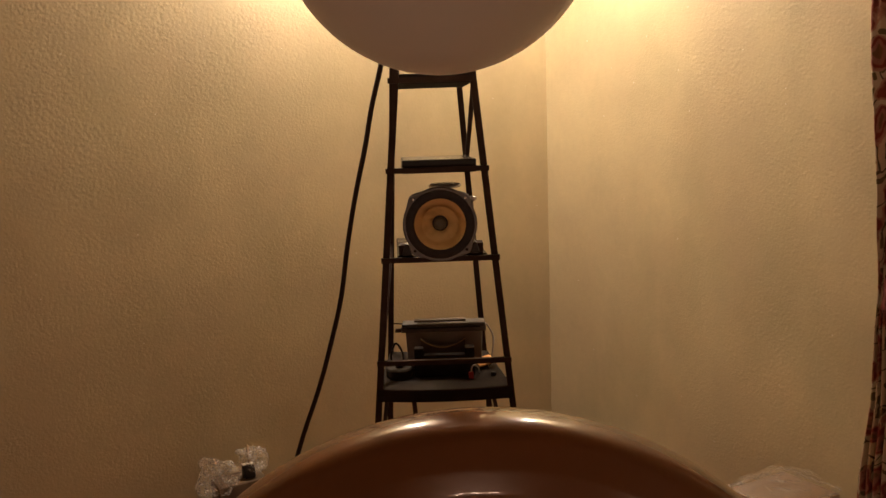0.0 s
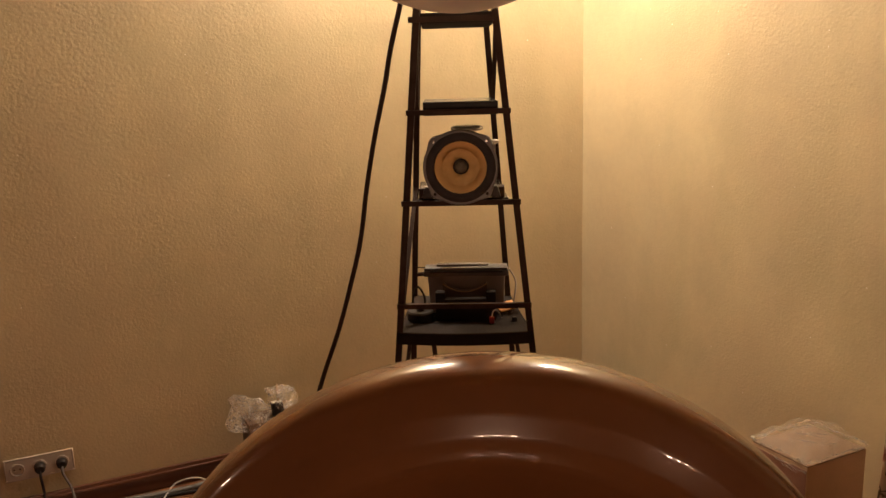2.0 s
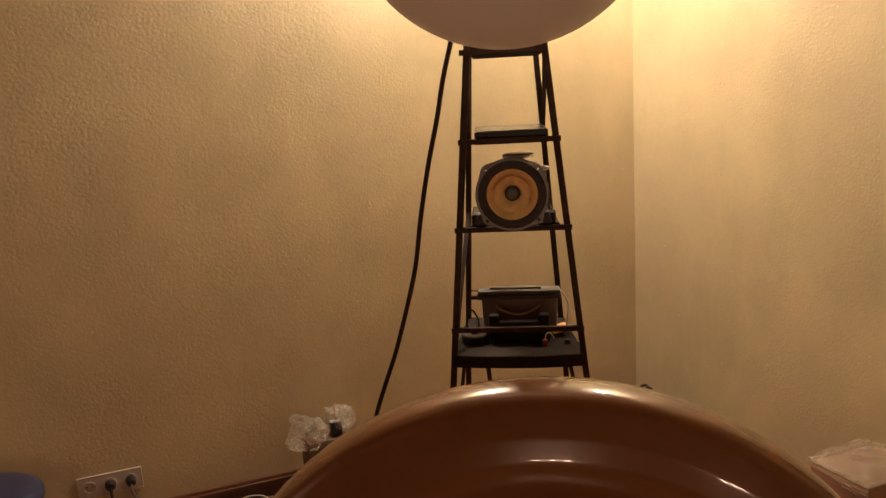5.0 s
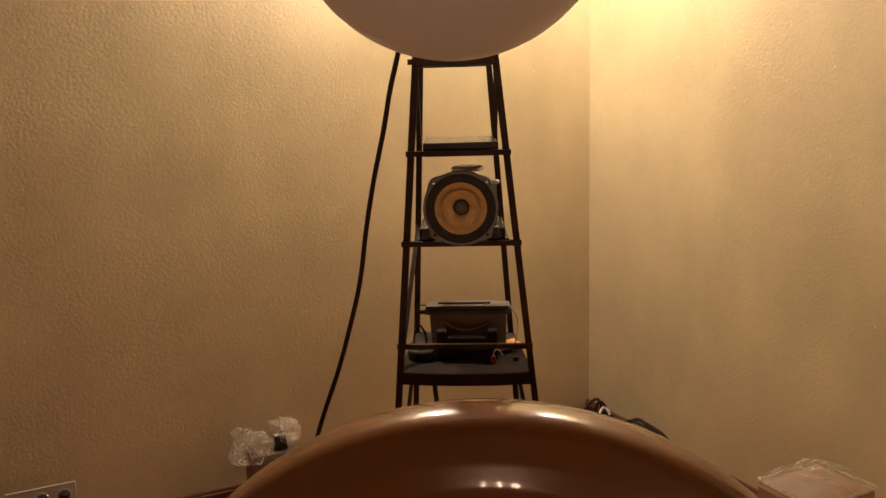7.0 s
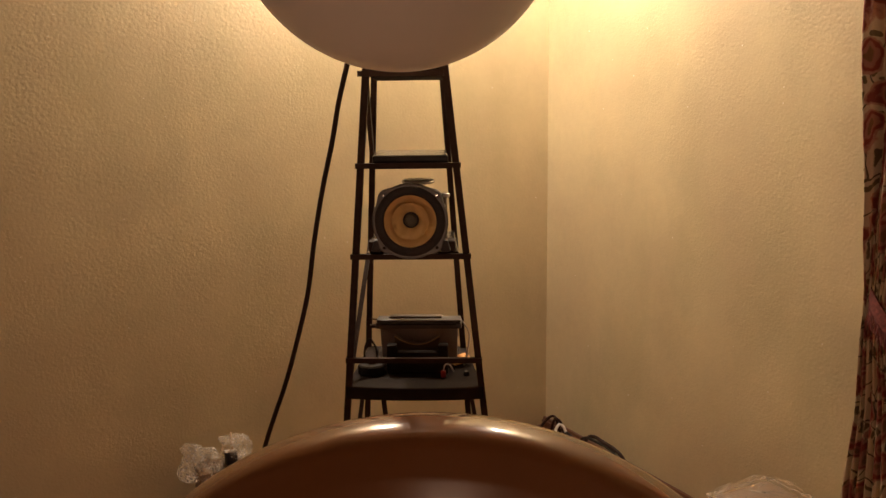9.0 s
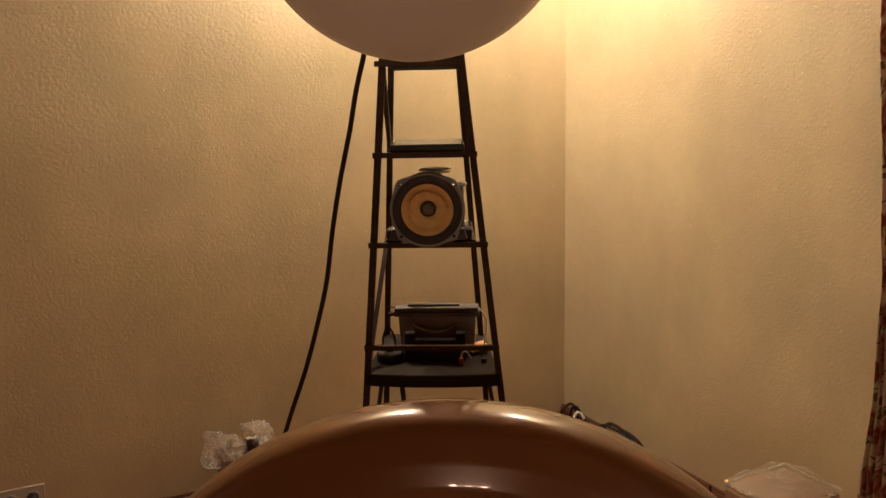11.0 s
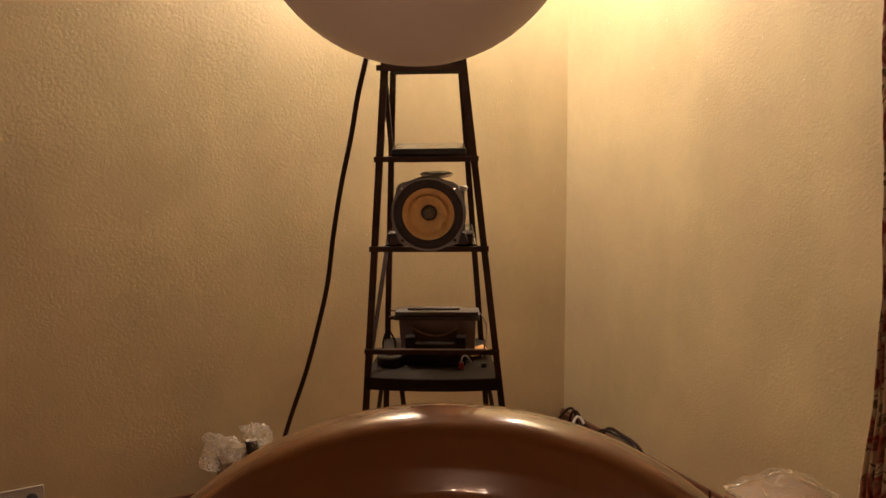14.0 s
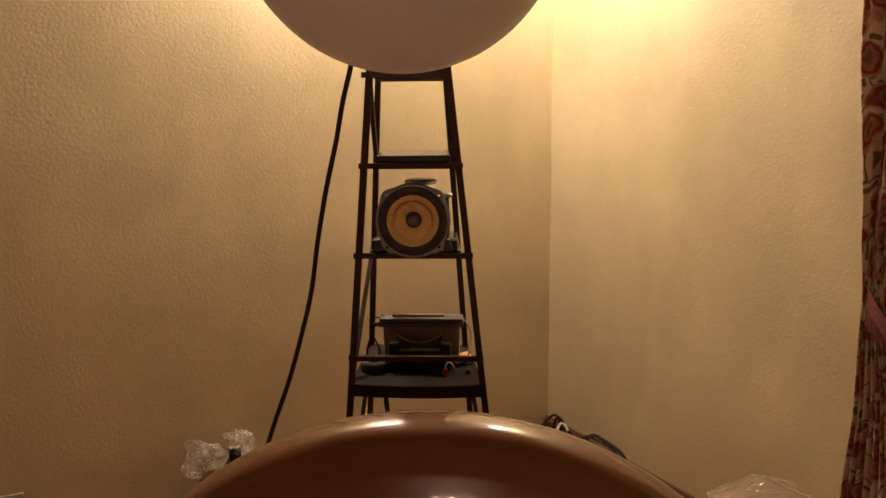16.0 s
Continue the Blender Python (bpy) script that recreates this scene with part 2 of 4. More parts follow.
OLD_CABLE = material("brown_black_cable", (0.030, 0.013, 0.009), 0.5, vary=0.25, scale=30, spec=0.2)
# socket plastic, a darker tone than WHITE_PLASTIC
PLATE = material("darker_white_plastic", (0.48, 0.40, 0.32), 0.35, vary=0.06, scale=20)
GREY_CABLE = material("grey_cable", (0.17, 0.15, 0.13), 0.5, vary=0.15, scale=20)
WHITE_CABLE = material("white_cable", (0.62, 0.57, 0.50), 0.5, vary=0.1, scale=20)
RED_PLASTIC = material("red_plastic", (0.36, 0.03, 0.022), 0.4, vary=0.1, scale=30)
BLUE_PLASTIC = material("dark_blue_plastic", (0.030, 0.036, 0.085), 0.3, vary=0.12, scale=10)
FILM = film_material("clear_film", (0.78, 0.68, 0.55), 0.12, 0.14)
BUBBLE = film_material("bubble_wrap", (0.84, 0.77, 0.67), 0.20, 0.06, 95.0)
TIE = material("fringe_cloth", (0.18, 0.050, 0.042), 0.9, vary=0.6, scale=110, bump=0.5, bump_scale=250)
FILM_ROLL = film_material("rolled_film", (0.84, 0.73, 0.57), 0.27, 0.08)
COTTON = curtain_material()
BULB = glow_material("lit_bulb", WARM, BULB_POWER)
BULB_DIM = glow_material("lit_weaker_bulb", WARM, NEAR_BULB_POWER)
SIDE_SPOT = glow_material("lit_dimmer_bulb", ROOM_GLOW, SIDE_POWER)
SPOT = glow_material("lit_lens", ROOM_GLOW, SPOT_POWER)


# ---- mesh helpers ----
def finish(name, bm, mat, parent=None, label="", smooth=True, angle=40):
    me = bpy.data.meshes.new(name)
    bmesh.ops.recalc_face_normals(bm, faces=bm.faces)
    bm.to_mesh(me)
    bm.free()
    if smooth:
        me.shade_smooth()
        me.set_sharp_from_angle(angle=radians(angle))
    me.materials.append(mat)
    ob = new(name, me)
    if parent:
        ob.parent = parent
    if label:
        ob["label"] = label
    return ob


def part(name, bm, mat, parent, label="", **kw):
    return finish(name, bm, mat, parent, label, **kw)


def empty(name, loc=(0, 0, 0)):
    ob = new(name)
    ob.empty_display_size = 0.05
    ob.location = loc
    return ob


def box(bm, lo, hi, bevel=0.0, m=None, segs=2):
    lo, hi = Vector(lo), Vector(hi)
    tmp = bmesh.new()
    bmesh.ops.create_cube(tmp, size=1.0)
    for v in tmp.verts:
        v.co = Vector([(lo[i] + hi[i]) / 2 + v.co[i] * (hi[i] - lo[i]) for i in range(3)])
    if bevel:
        bmesh.ops.bevel(tmp, geom=tmp.edges[:], offset=bevel, segments=segs, affect="EDGES", profile=0.5)
    if m is not None:
        bmesh.ops.transform(tmp, matrix=m, verts=tmp.verts)
    join(bm, tmp)
    return bm


def join(bm, tmp):
    me = bpy.data.meshes.new("tmp")
    tmp.to_mesh(me)
    tmp.free()
    bm.from_mesh(me)
    bpy.data.meshes.remove(me)


def boxed(lo, hi, bevel=0.0, m=None):
    return box(bmesh.new(), lo, hi, bevel, m)


def tube(bm, pts, radius, sides=10, square=False, closed_ends=True, taper=None):
    """A rod along pts; square gives a square bar of that half-width."""
    pts = [Vector(p) for p in pts]
    rings = []
    ref = Vector((0, 1, 0.01)).normalized()
    n = 4 if square else sides
    for i, p in enumerate(pts):
        d = (pts[min(i + 1, len(pts) - 1)] - pts[max(i - 1, 0)]).normalized()
        a = ref - d * ref.dot(d)
        if a.length < 0.1:
            a = Vector((1, 0, 0)) - d * d.x
        a.normalize()
        b = d.cross(a)
        r = radius * (taper[i] if taper else 1.0)
        ring = []
        for k in range(n):
            t = 2 * math.pi * (k + (0.5 if square else 0)) / n
            q = r * (1.414 if square else 1.0)
            ring.append(bm.verts.new(p + a * math.cos(t) * q + b * math.sin(t) * q))
        rings.append(ring)
    for r0, r1 in zip(rings, rings[1:]):
        for k in range(n):
            bm.faces.new((r0[k], r0[(k + 1) % n], r1[(k + 1) % n], r1[k]))
    if closed_ends:
        bm.faces.new(rings[0])
        bm.faces.new(rings[-1])
    return bm


def smooth_path(pts, steps=8):
    """Catmull-Rom through the points."""
    p = [Vector(q) for q in pts]
    p = [p[0] * 2 - p[1]] + p + [p[-1] * 2 - p[-2]]
    out = []
    for i in range(1, len(p) - 2):
        for k in range(steps):
            t = k / steps
            a, b, c, d = p[i - 1:i + 3]
            out.append(0.5 * (2 * b + (c - a) * t + (2 * a - 5 * b + 4 * c - d) * t * t + (3 * b - a - 3 * c + d) * t ** 3))
    out.append(p[-2])
    return out


def lathe(bm, profile, segs=64, m=None, start=0.0, sweep=2 * math.pi):
    """Turns (radius, height) pairs round z."""
    full = abs(sweep - 2 * math.pi) < 1e-6
    cols = segs if full else segs + 1
    grid = []
    for r, h in profile:
        if r < 1e-6 and full:
            v = bm.verts.new((0, 0, h))
            grid.append([v] * cols)
        else:
            grid.append([bm.verts.new((r * math.cos(start + sweep * k / segs), r * math.sin(start + sweep * k / segs), h)) for k in range(cols)])
    made = {v for row in grid for v in row}
    for r0, r1 in zip(grid, grid[1:]):
        for k in range(segs):
            a = [r0[k], r0[(k + 1) % cols], r1[(k + 1) % cols], r1[k]]
            a = [v for i, v in enumerate(a) if v not in a[:i]]
            if len(a) > 2:
                bm.faces.new(a)
    if m is not None:
        bmesh.ops.transform(bm, matrix=m, verts=list(made))
    return bm


def smooth_profile(pts, steps=6):
    return [(q.x, q.y) for q in smooth_path([(r, h, 0) for r, h in pts], steps)]


TO_VIEW = Matrix.Rotation(radians(90), 4, "X")  # turns a lathe's axis from z to -y, towards the viewer

# ---- the room ----
T = 0.12


def wall(name, lo, hi, label, paint=None):
    ob = finish(name, boxed(lo, hi), paint or PLASTER, smooth=False)
    ob.matrix_world = ROOM_FRAME
    tagged(ob, label, "wall", kind="structure")
    return ob


wall("wall_north", (-T, -T, 0), (ROOM_L + T, 0, ROOM_H), "beige painted wall with a rough roller texture")
wall("wall_east", (-T, 0, 0), (0, ROOM_R, ROOM_H), "beige painted wall with a rough roller texture")
# south and west walls are out of view, darkened to dim horn reflections
wall("wall_south", (-T, ROOM_R, 0), (ROOM_L + T, ROOM_R + T, ROOM_H), "plain unseen wall, darkened to dim reflections and bounce", DARK_WALL)
wall("wall_west", (ROOM_L, 0, 0), (ROOM_L + T, ROOM_R, ROOM_H), "plain unseen wall, darkened to dim reflections and bounce", DARK_WALL)
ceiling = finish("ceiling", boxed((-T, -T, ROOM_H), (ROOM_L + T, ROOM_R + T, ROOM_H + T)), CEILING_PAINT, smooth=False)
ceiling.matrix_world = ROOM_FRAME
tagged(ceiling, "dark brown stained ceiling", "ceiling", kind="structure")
floor = finish("floor", boxed((-T, -T, -T), (ROOM_L + T, ROOM_R + T, -0.004)), PLANK, smooth=False)
floor.matrix_world = ROOM_FRAME
tagged(floor, "orange-brown wooden plank floor", "floor", kind="structure")


def skirting(name, lo, hi, along):
    """A wooden skirting board with a rounded top bead and a stepped face."""
    bm = bmesh.new()
    box(bm, lo, hi, 0.004)
    l2, h2 = list(lo), list(hi)
    l2[2], h2[2] = hi[2] - 0.027, hi[2] - 0.013
    if along == "x":
        h2[1] = hi[1] + 0.007
    else:
        h2[0] = hi[0] + 0.007
    box(bm, l2, h2, 0.004)
    ob = finish(name, bm, SKIRTING)
    ob.matrix_world = ROOM_FRAME
    tagged(ob, "dark reddish-brown varnished wooden skirting board", "skirting board", kind="structure")


skirting("baseboard_north", (0.018, 0.0, 0), (ROOM_L - 0.02, 0.016, 0.080), "x")
skirting("baseboard_east", (0.0, 0.0, 0), (0.016, ROOM_R - 0.02, 0.118), "y")


# ---- the light that hangs in the corner, above the view ----
def lamp(l, r, z, glow):
    base = empty("ceiling_lamp", at(l, r, ROOM_H))
    drop = ROOM_H - z
    part("canopy", lathe(bmesh.new(), [(0.0, -0.03), (0.035, -0.03), (0.05, -0.015), (0.052, 0.0), (0.0, 0.0)], 32), WHITE_PLASTIC, base)
    part("stem", tube(bmesh.new(), [(0, 0, -0.03), (0, 0, -drop + 0.11)], 0.005), BLACK_PLASTIC, base)
    part("socket", lathe(bmesh.new(), [(0, 0.115 - drop), (0.02, 0.115 - drop), (0.022, 0.06 - drop), (0.018, 0.05 - drop), (0, 0.05 - drop)], 24), WHITE_PLASTIC, base)
    part("bulb", lathe(bmesh.new(), smooth_profile([(0.001, -0.045 - drop), (0.03, -0.036 - drop), (0.045, -0.005 - drop), (0.038, 0.025 - drop), (0.016, 0.06 - drop)]), 24), glow, base, "lit warm light bulb")
    tagged(base, "lit bare bulb hanging from the ceiling near the corner", "lamp", "corner bulbs")
    return base


lamp(1.16, 0.095, 2.40, BULB)
lamp(0.17, 0.63, 2.43, BULB_DIM)


def low_lamp(x, y, z, glow, label):
    """A stand with a chrome bar that carries three frosted bulbs."""
    base = empty("low_lamp", (x, y, 0))
    part("foot", lathe(bmesh.new(), smooth_profile([(0.0, 0.022), (0.06, 0.02), (0.13, 0.012), (0.14, 0.004), (0.138, 0.0)], 3), 40), BLACK_STEEL, base)
    part("pole", tube(bmesh.new(), [(0, 0, 0.018), (0, 0, z - 0.10)], 0.010, 12), CHROME, base)
    part("bar", tube(bmesh.new(), [(-0.14, 0, z - 0.095), (0.14, 0, z - 0.095)], 0.011, 12), CHROME, base)
    for sx in (-0.11, 0.0, 0.11):
        m = Matrix.Translation((sx, 0, z))
        part("cup", lathe(bmesh.new(), [(0.0, -0.087), (0.02, -0.085), (0.024, -0.045), (0.0, -0.043)], 24, m), CHROME, base)
        part("bulb", lathe(bmesh.new(), smooth_profile([(0.012, -0.045), (0.018, -0.022), (0.021, 0.0), (0.015, 0.016), (0.001, 0.021)]), 24, m), glow, base, "lit frosted bulb")
    tagged(base, label, "lamp", "low lamps")


low_lamp(0.10, -0.75, 0.72, SPOT, "low stand with three bright frosted bulbs on a chrome bar")
low_lamp(1.50, -0.75, 0.68, SIDE_SPOT, "low stand with three dimmer frosted bulbs on a chrome bar")
low_lamp(-2.30, 0.45, 1.00, SIDE_SPOT, "tall stand with three dimmer frosted bulbs beside the horn")


# ---- the white globe ----
globe = empty("pendant_globe", (0.022, 1.499, ROOM_H))
gz = 1.935 - ROOM_H
prof = [(0.321 * math.cos(a), gz + 0.321 * math.sin(a)) for a in [radians(-90 + 172 * k / 44) for k in range(45)]]
prof[0] = (0.0, gz - 0.321)
part("shade", lathe(bmesh.new(), prof, 96), WHITE_GLASS, globe, "smooth white round shade")
part("collar", lathe(bmesh.new(), [(0.0, gz + 0.35), (0.03, gz + 0.35), (0.052, gz + 0.325), (0.052, gz + 0.312), (0.0, gz + 0.312)], 32), BLACK_STEEL, globe)
part("stem", tube(bmesh.new(), [(0, 0, gz + 0.345), (0, 0, -0.02)], 0.007), BLACK_STEEL, globe)
part("canopy", lathe(bmesh.new(), [(0.0, -0.03), (0.04, -0.03), (0.06, 0.0), (0.0, 0.0)], 32), BLACK_STEEL, globe)
tagged(globe, "large smooth white globe hanging before the black rack", "pendant lamp")

# ---- the brown horn ----
OUTER = [(0.66, -0.32), (0.72, -0.22), (0.78, -0.12), (0.820, -0.065), (0.842, -0.03), (0.849, -0.005), (0.849, 0.022), (0.8455, 0.050), (0.8385, 0.071), (0.829, 0.0845), (0.816, 0.0938)]
BAND = [(0.800, 0.1002), (0.785, 0.1057), (0.775, 0.1093), (0.766, 0.1126)]
RING = [(0.760, 0.1146), (0.754, 0.1162), (0.748, 0.1176), (0.738, 0.1199), (0.728, 0.1222), (0.720, 0.1240), (0.715, 0.1251), (0.710, 0.1259), (0.705, 0.1264), (0.698, 0.1267)]
BOWL = [(0.688, 0.1268), (0.676, 0.1262), (0.660, 0.1244), (0.640, 0.119), (0.60, 0.102), (0.50, 0.045), (0.40, -0.02), (0.28, -0.11), (0.18, -0.23)]
HORN_CURVE = smooth_profile(OUTER + BAND + RING + BOWL, 8)
horn = empty("horn", (0.069, 1.515, 0.0))
for name, first, last, label in (("rim", 0, 11, "rolled outer rim"), ("lip", 11, 15, "smooth band inside the rim"), ("ring", 15, 25, "slightly stepped ring"), ("flare", 25, 33, "smooth inner flare")):
    bm = lathe(bmesh.new(), HORN_CURVE[first * 8:last * 8 + 1], 200, TO_VIEW, 0.0, math.pi)
    bmesh.ops.transform(bm, matrix=Matrix.Translation((0, 0, 0.064)), verts=bm.verts)
    part(name, bm, LACQUER, horn, label, angle=60)
for sx in (-1, 1):
    bm = boxed((sx * 0.765 - 0.082, -0.125, 0.0), (sx * 0.765 + 0.082, 0.20, 0.066), 0.01)
    part("foot", bm, BLACK_BOARD, horn)
tagged(horn, "huge glossy brown lacquered loudspeaker horn standing on the floor", "horn speaker")

# ---- the rack ----
rack = empty("rack", (0, 0, 0))


def leg_front(side, z):
    return Vector((side * (0.2600 - 0.1008 * z), 1.956 - 0.139 * (z - 1.173), z))


def leg_rear(side, z):
    k = (z - 0.58) / (1.617 - 0.58)
    x0, x1 = ((-0.183, -0.130) if side < 0 else (0.139, 0.072))
    return Vector((x0 + (x1 - x0) * k, 2.376 - 0.05 * k + 0.02, z))


for side in (-1, 1):
    part("leg", tube(bmesh.new(), [leg_front(side, 0.0), leg_front(side, 1.72)], 0.0085, square=True), BLACK_STEEL, rack, smooth=False)
    part("leg", tube(bmesh.new(), [leg_rear(side, 0.0), leg_rear(side, 1.72)], 0.0085, square=True), BLACK_STEEL, rack, smooth=False)
    for a, za, b, zb in ((leg_front, 1.62, leg_rear, 1.40), (leg_rear, 1.16, leg_front, 0.80), (leg_rear, 0.79, leg_front, 0.2)):
        if side > 0 and za == 1.16:
            continue
        part("brace", tube(bmesh.new(), [a(side, za), b(side, zb)], 0.006, square=True), BLACK_STEEL, rack, smooth=False)
for z, over in ((1.627, 0.018), (1.405, 0.012), (1.172, 0.012), (0.886, 0.010)):
    p, q = leg_front(-1, z), leg_front(1, z)
    p.x -= over
    q.x += over if z < 1.6 else -0.004
    p.y -= 0.012
    q.y -= 0.012
    part("crossbar", tube(bmesh.new(), [p, q], 0.0066, square=True), BLACK_STEEL, rack, smooth=False)
for z, wf, thick, deep in ((1.643, 0.092, 0.024, 0.28), (1.430, 0.094, 0.034, 0.27), (1.182, 0.118, 0.018, 0.36)):
    y0 = leg_front(1, z).y + 0.002
    bm = bmesh.new()
    box(bm, (-wf, y0, z - thick), (wf, y0 + deep, z), 0.003)
    for v in bm.verts:
        v.co.x += 0.005 - 0.06 * (v.co.y - y0)
    part("shelf", bm, BLACK_BOARD if z > 1.6 else BLACK_LACQUER, rack, smooth=False)
bm = bmesh.new()
y0 = leg_front(1, 0.8).y - 0.012
box(bm, (-0.186, y0, 0.774), (0.184, y0 + 0.40, 0.810), 0.004)
bmesh.ops.subdivide_edges(bm, edges=[e for e in bm.edges if abs(e.verts[0].co.x - e.verts[1].co.x) > 0.2], cuts=8)
for v in bm.verts:
    k = (v.co.y - y0) / 0.40
    v.co.x = v.co.x * (1 - 0.17 * k) - 0.02 * k
    v.co.z -= 0.006 * (1 - (v.co.x / 0.19) ** 2)
part("shelf", bm, BLACK_BOARD, rack, "black sagging shelf board", smooth=False)
part("strut", tube(bmesh.new(), [(-0.088, 2.02, 0.776), (-0.055, 2.10, 0.30)], 0.006, square=True), BLACK_STEEL, rack, smooth=False)
tagged(rack, "tall tapering black steel rack with four shelves", "rack")

# ---- the bare driver ----
driver = empty("speaker_driver", (0.002, 1.924, 1.183))
DC = Matrix.Translation((0, 0, 0.082)) @ TO_VIEW


def flange():
    """A round cast frame with four flattened ears."""
    bm = bmesh.new()
    n = 72
    outer, inner = [], []
    for k in range(n):
        t = 2 * math.pi * k / n
        ear = max(0.0, math.cos(4 * (t - math.pi / 4))) ** 3
        r = 0.0955 + 0.0095 * ear
        outer.append((r * math.cos(t), r * math.sin(t)))
        inner.append((0.0885 * math.cos(t), 0.0885 * math.sin(t)))
    rows = []
    for ring, h in ((inner, -0.010), (outer, -0.010), (outer, 0.001), ([(x * 0.975, y * 0.975) for x, y in outer], 0.004), (inner, 0.004)):
        rows.append([bm.verts.new((x, y, h)) for x, y in ring])
    for r0, r1 in zip(rows, rows[1:] + rows[:1]):
        for k in range(n):
            bm.faces.new((r0[k], r0[(k + 1) % n], r1[(k + 1) % n], r1[k]))
    bmesh.ops.transform(bm, matrix=DC, verts=bm.verts)
    return bm


part("frame", flange(), GREY_BASKET, driver, "grey cast metal frame")
part("surround", lathe(bmesh.new(), smooth_profile([(0.0895, 0.003), (0.086, 0.0055), (0.077, 0.0085), (0.069, 0.006), (0.066, 0.002)], 4), 72, DC), RUBBER, driver, "black roll surround")
part("cone", lathe(bmesh.new(), smooth_profile([(0.0665, 0.002), (0.058, -0.006), (0.045, -0.017), (0.030, -0.027), (0.016, -0.032)], 4), 72, DC), CONE_PAPER, driver, "cream paper cone")
part("whizzer", lathe(bmesh.new(), smooth_profile([(0.047, -0.001), (0.0455, -0.003), (0.038, -0.012), (0.027, -0.021), (0.020, -0.0265)], 4), 72, DC), CONE_PAPER, driver, "cream inner whizzer cone")
part("voice_coil_ring", lathe(bmesh.new(), [(0.0165, -0.024), (0.0175, -0.0185), (0.0195, -0.0185), (0.0205, -0.0262)], 40, DC), RUBBER, driver, "dark ring round the dust cap")
part("dust_cap", lathe(bmesh.new(), smooth_profile([(0.0, -0.008), (0.008, -0.010), (0.014, -0.015), (0.017, -0.024)], 4), 40, DC), CAP_GREY, driver, "grey domed dust cap")
for sx in (-1, 1):
    for sz in (-1, 1):
        part("bolt", lathe(bmesh.new(), [(0, 0.0065), (0.0035, 0.0062), (0.0042, 0.004), (0.0042, 0.0)], 12, DC @ Matrix.Translation((sx * 0.0665, sz * 0.0665, 0))), CHROME if sz > 0 else BLACK_PLASTIC, driver)
part("basket", lathe(bmesh.new(), [(0.086, -0.008), (0.078, -0.03), (0.055, -0.06), (0.05, -0.07)], 48, DC), GREY_BASKET, driver)
part("magnet", lathe(bmesh.new(), [(0.0, -0.115), (0.056, -0.115), (0.06, -0.111), (0.06, -0.074), (0.056, -0.07), (0.0, -0.07)], 48, DC), BLACK_STEEL, driver)
part("magnet_cover", lathe(bmesh.new(), smooth_profile([(0.0, 0.1865), (0.028, 0.1860), (0.038, 0.1842), (0.0425, 0.1800), (0.040, 0.1752), (0.030, 0.1725), (0.018, 0.172), (0.018, 0.150), (0.0, 0.149)], 4), 40, Matrix.Translation((0.016, 0.085, -0.004))), BRUSHED, driver, "polished metal cap")
part("terminal", lathe(bmesh.new(), smooth_profile([(0.0, 0.146), (0.010, 0.145), (0.014, 0.142), (0.014, 0.137), (0.009, 0.133), (0.0, 0.132)], 4), 28, Matrix.Translation((0.084, 0.08, 0))), BRUSHED, driver, "polished metal terminal")
part("post", tube(bmesh.new(), [(0.084, 0.08, 0.0), (0.084, 0.08, 0.134)], 0.006, 10), GREY_PLASTIC, driver)
for sx in (-1, 1):
    bm = bmesh.new()
    box(bm, (sx * 0.095 - 0.016, 0.036, 0.0), (sx * 0.095 + 0.016, 0.09, 0.026), 0.003)
    part("foot", bm, BLACK_STEEL, driver)
    bm = boxed((sx * 0.088 - 0.012, -0.002, 0.004), (sx * 0.088 + 0.012, 0.030, 0.034), 0.003)
    for v in bm.verts:
        if v.co.z > 0.02:
            v.co.x -= sx * 0.007
    part("bracket", bm, RUBBER, driver)
tagged(driver, "bare loudspeaker driver with a cream paper cone", "speaker")

# ---- things on the lower shelf ----
SHELF = 0.806
tub = empty("storage_tub", (0.001, 2.20, SHELF))
bm = boxed((-0.113, -0.008, 0.0), (0.113, 0.034, 0.112), 0.005)
for v in bm.verts:
    v.co.x *= 0.95 + 0.05 * v.co.z / 0.112
part("body", bm, GREY_PLASTIC, tub, "grey plastic body")
part("rim", boxed((-0.125, -0.018, 0.1125), (0.123, 0.042, 0.130), 0.003), GREY_LID, tub, "darker grey rim")
part("lid", boxed((-0.122, -0.016, 0.1305), (0.120, 0.040, 0.138), 0.002), GREY_LID, tub, "dark flat lid")
# a raised black strip stands in for the shaded line in the rim
part("groove_shade", boxed((-0.108, -0.0195, 0.124), (0.106, -0.0165, 0.1275), 0.0008), BLACK_PLASTIC, tub, "black strip drawn as shade along the rim")
part("pin", tube(bmesh.new(), [(-0.121, 0.0, 0.137), (-0.151, 0.0, 0.139)], 0.0018, 6), BLACK_STEEL, tub)
part("bracket", boxed((-0.143, -0.01, 0.113), (-0.1255, 0.01, 0.121), 0.001), BLACK_STEEL, tub)
tagged(tub, "slim grey plastic tub with a darker rim", "tub")

board = finish("flat_board", boxed((-0.074, -0.005, 0), (0.078, 0.020, 0.005), 0.001), DULL_BOARD)
board.location = (-0.012, 2.212, SHELF + 0.1385)
tagged(board, "thin brownish board lying on the grey tub", "board")

cradle = empty("cradle", (0.0, 2.12, SHELF))
part("base", boxed((-0.086, -0.004, 0.0), (0.086, 0.026, 0.062), 0.003), BLACK_BOARD, cradle)
for sx in (-1, 1):
    part("upright", boxed((sx * 0.0725 - 0.0135, -0.005, 0.0), (sx * 0.0725 + 0.0135, 0.027, 0.082), 0.003), BLACK_BOARD, cradle)
tagged(cradle, "black U-shaped cradle standing on the shelf", "stand")

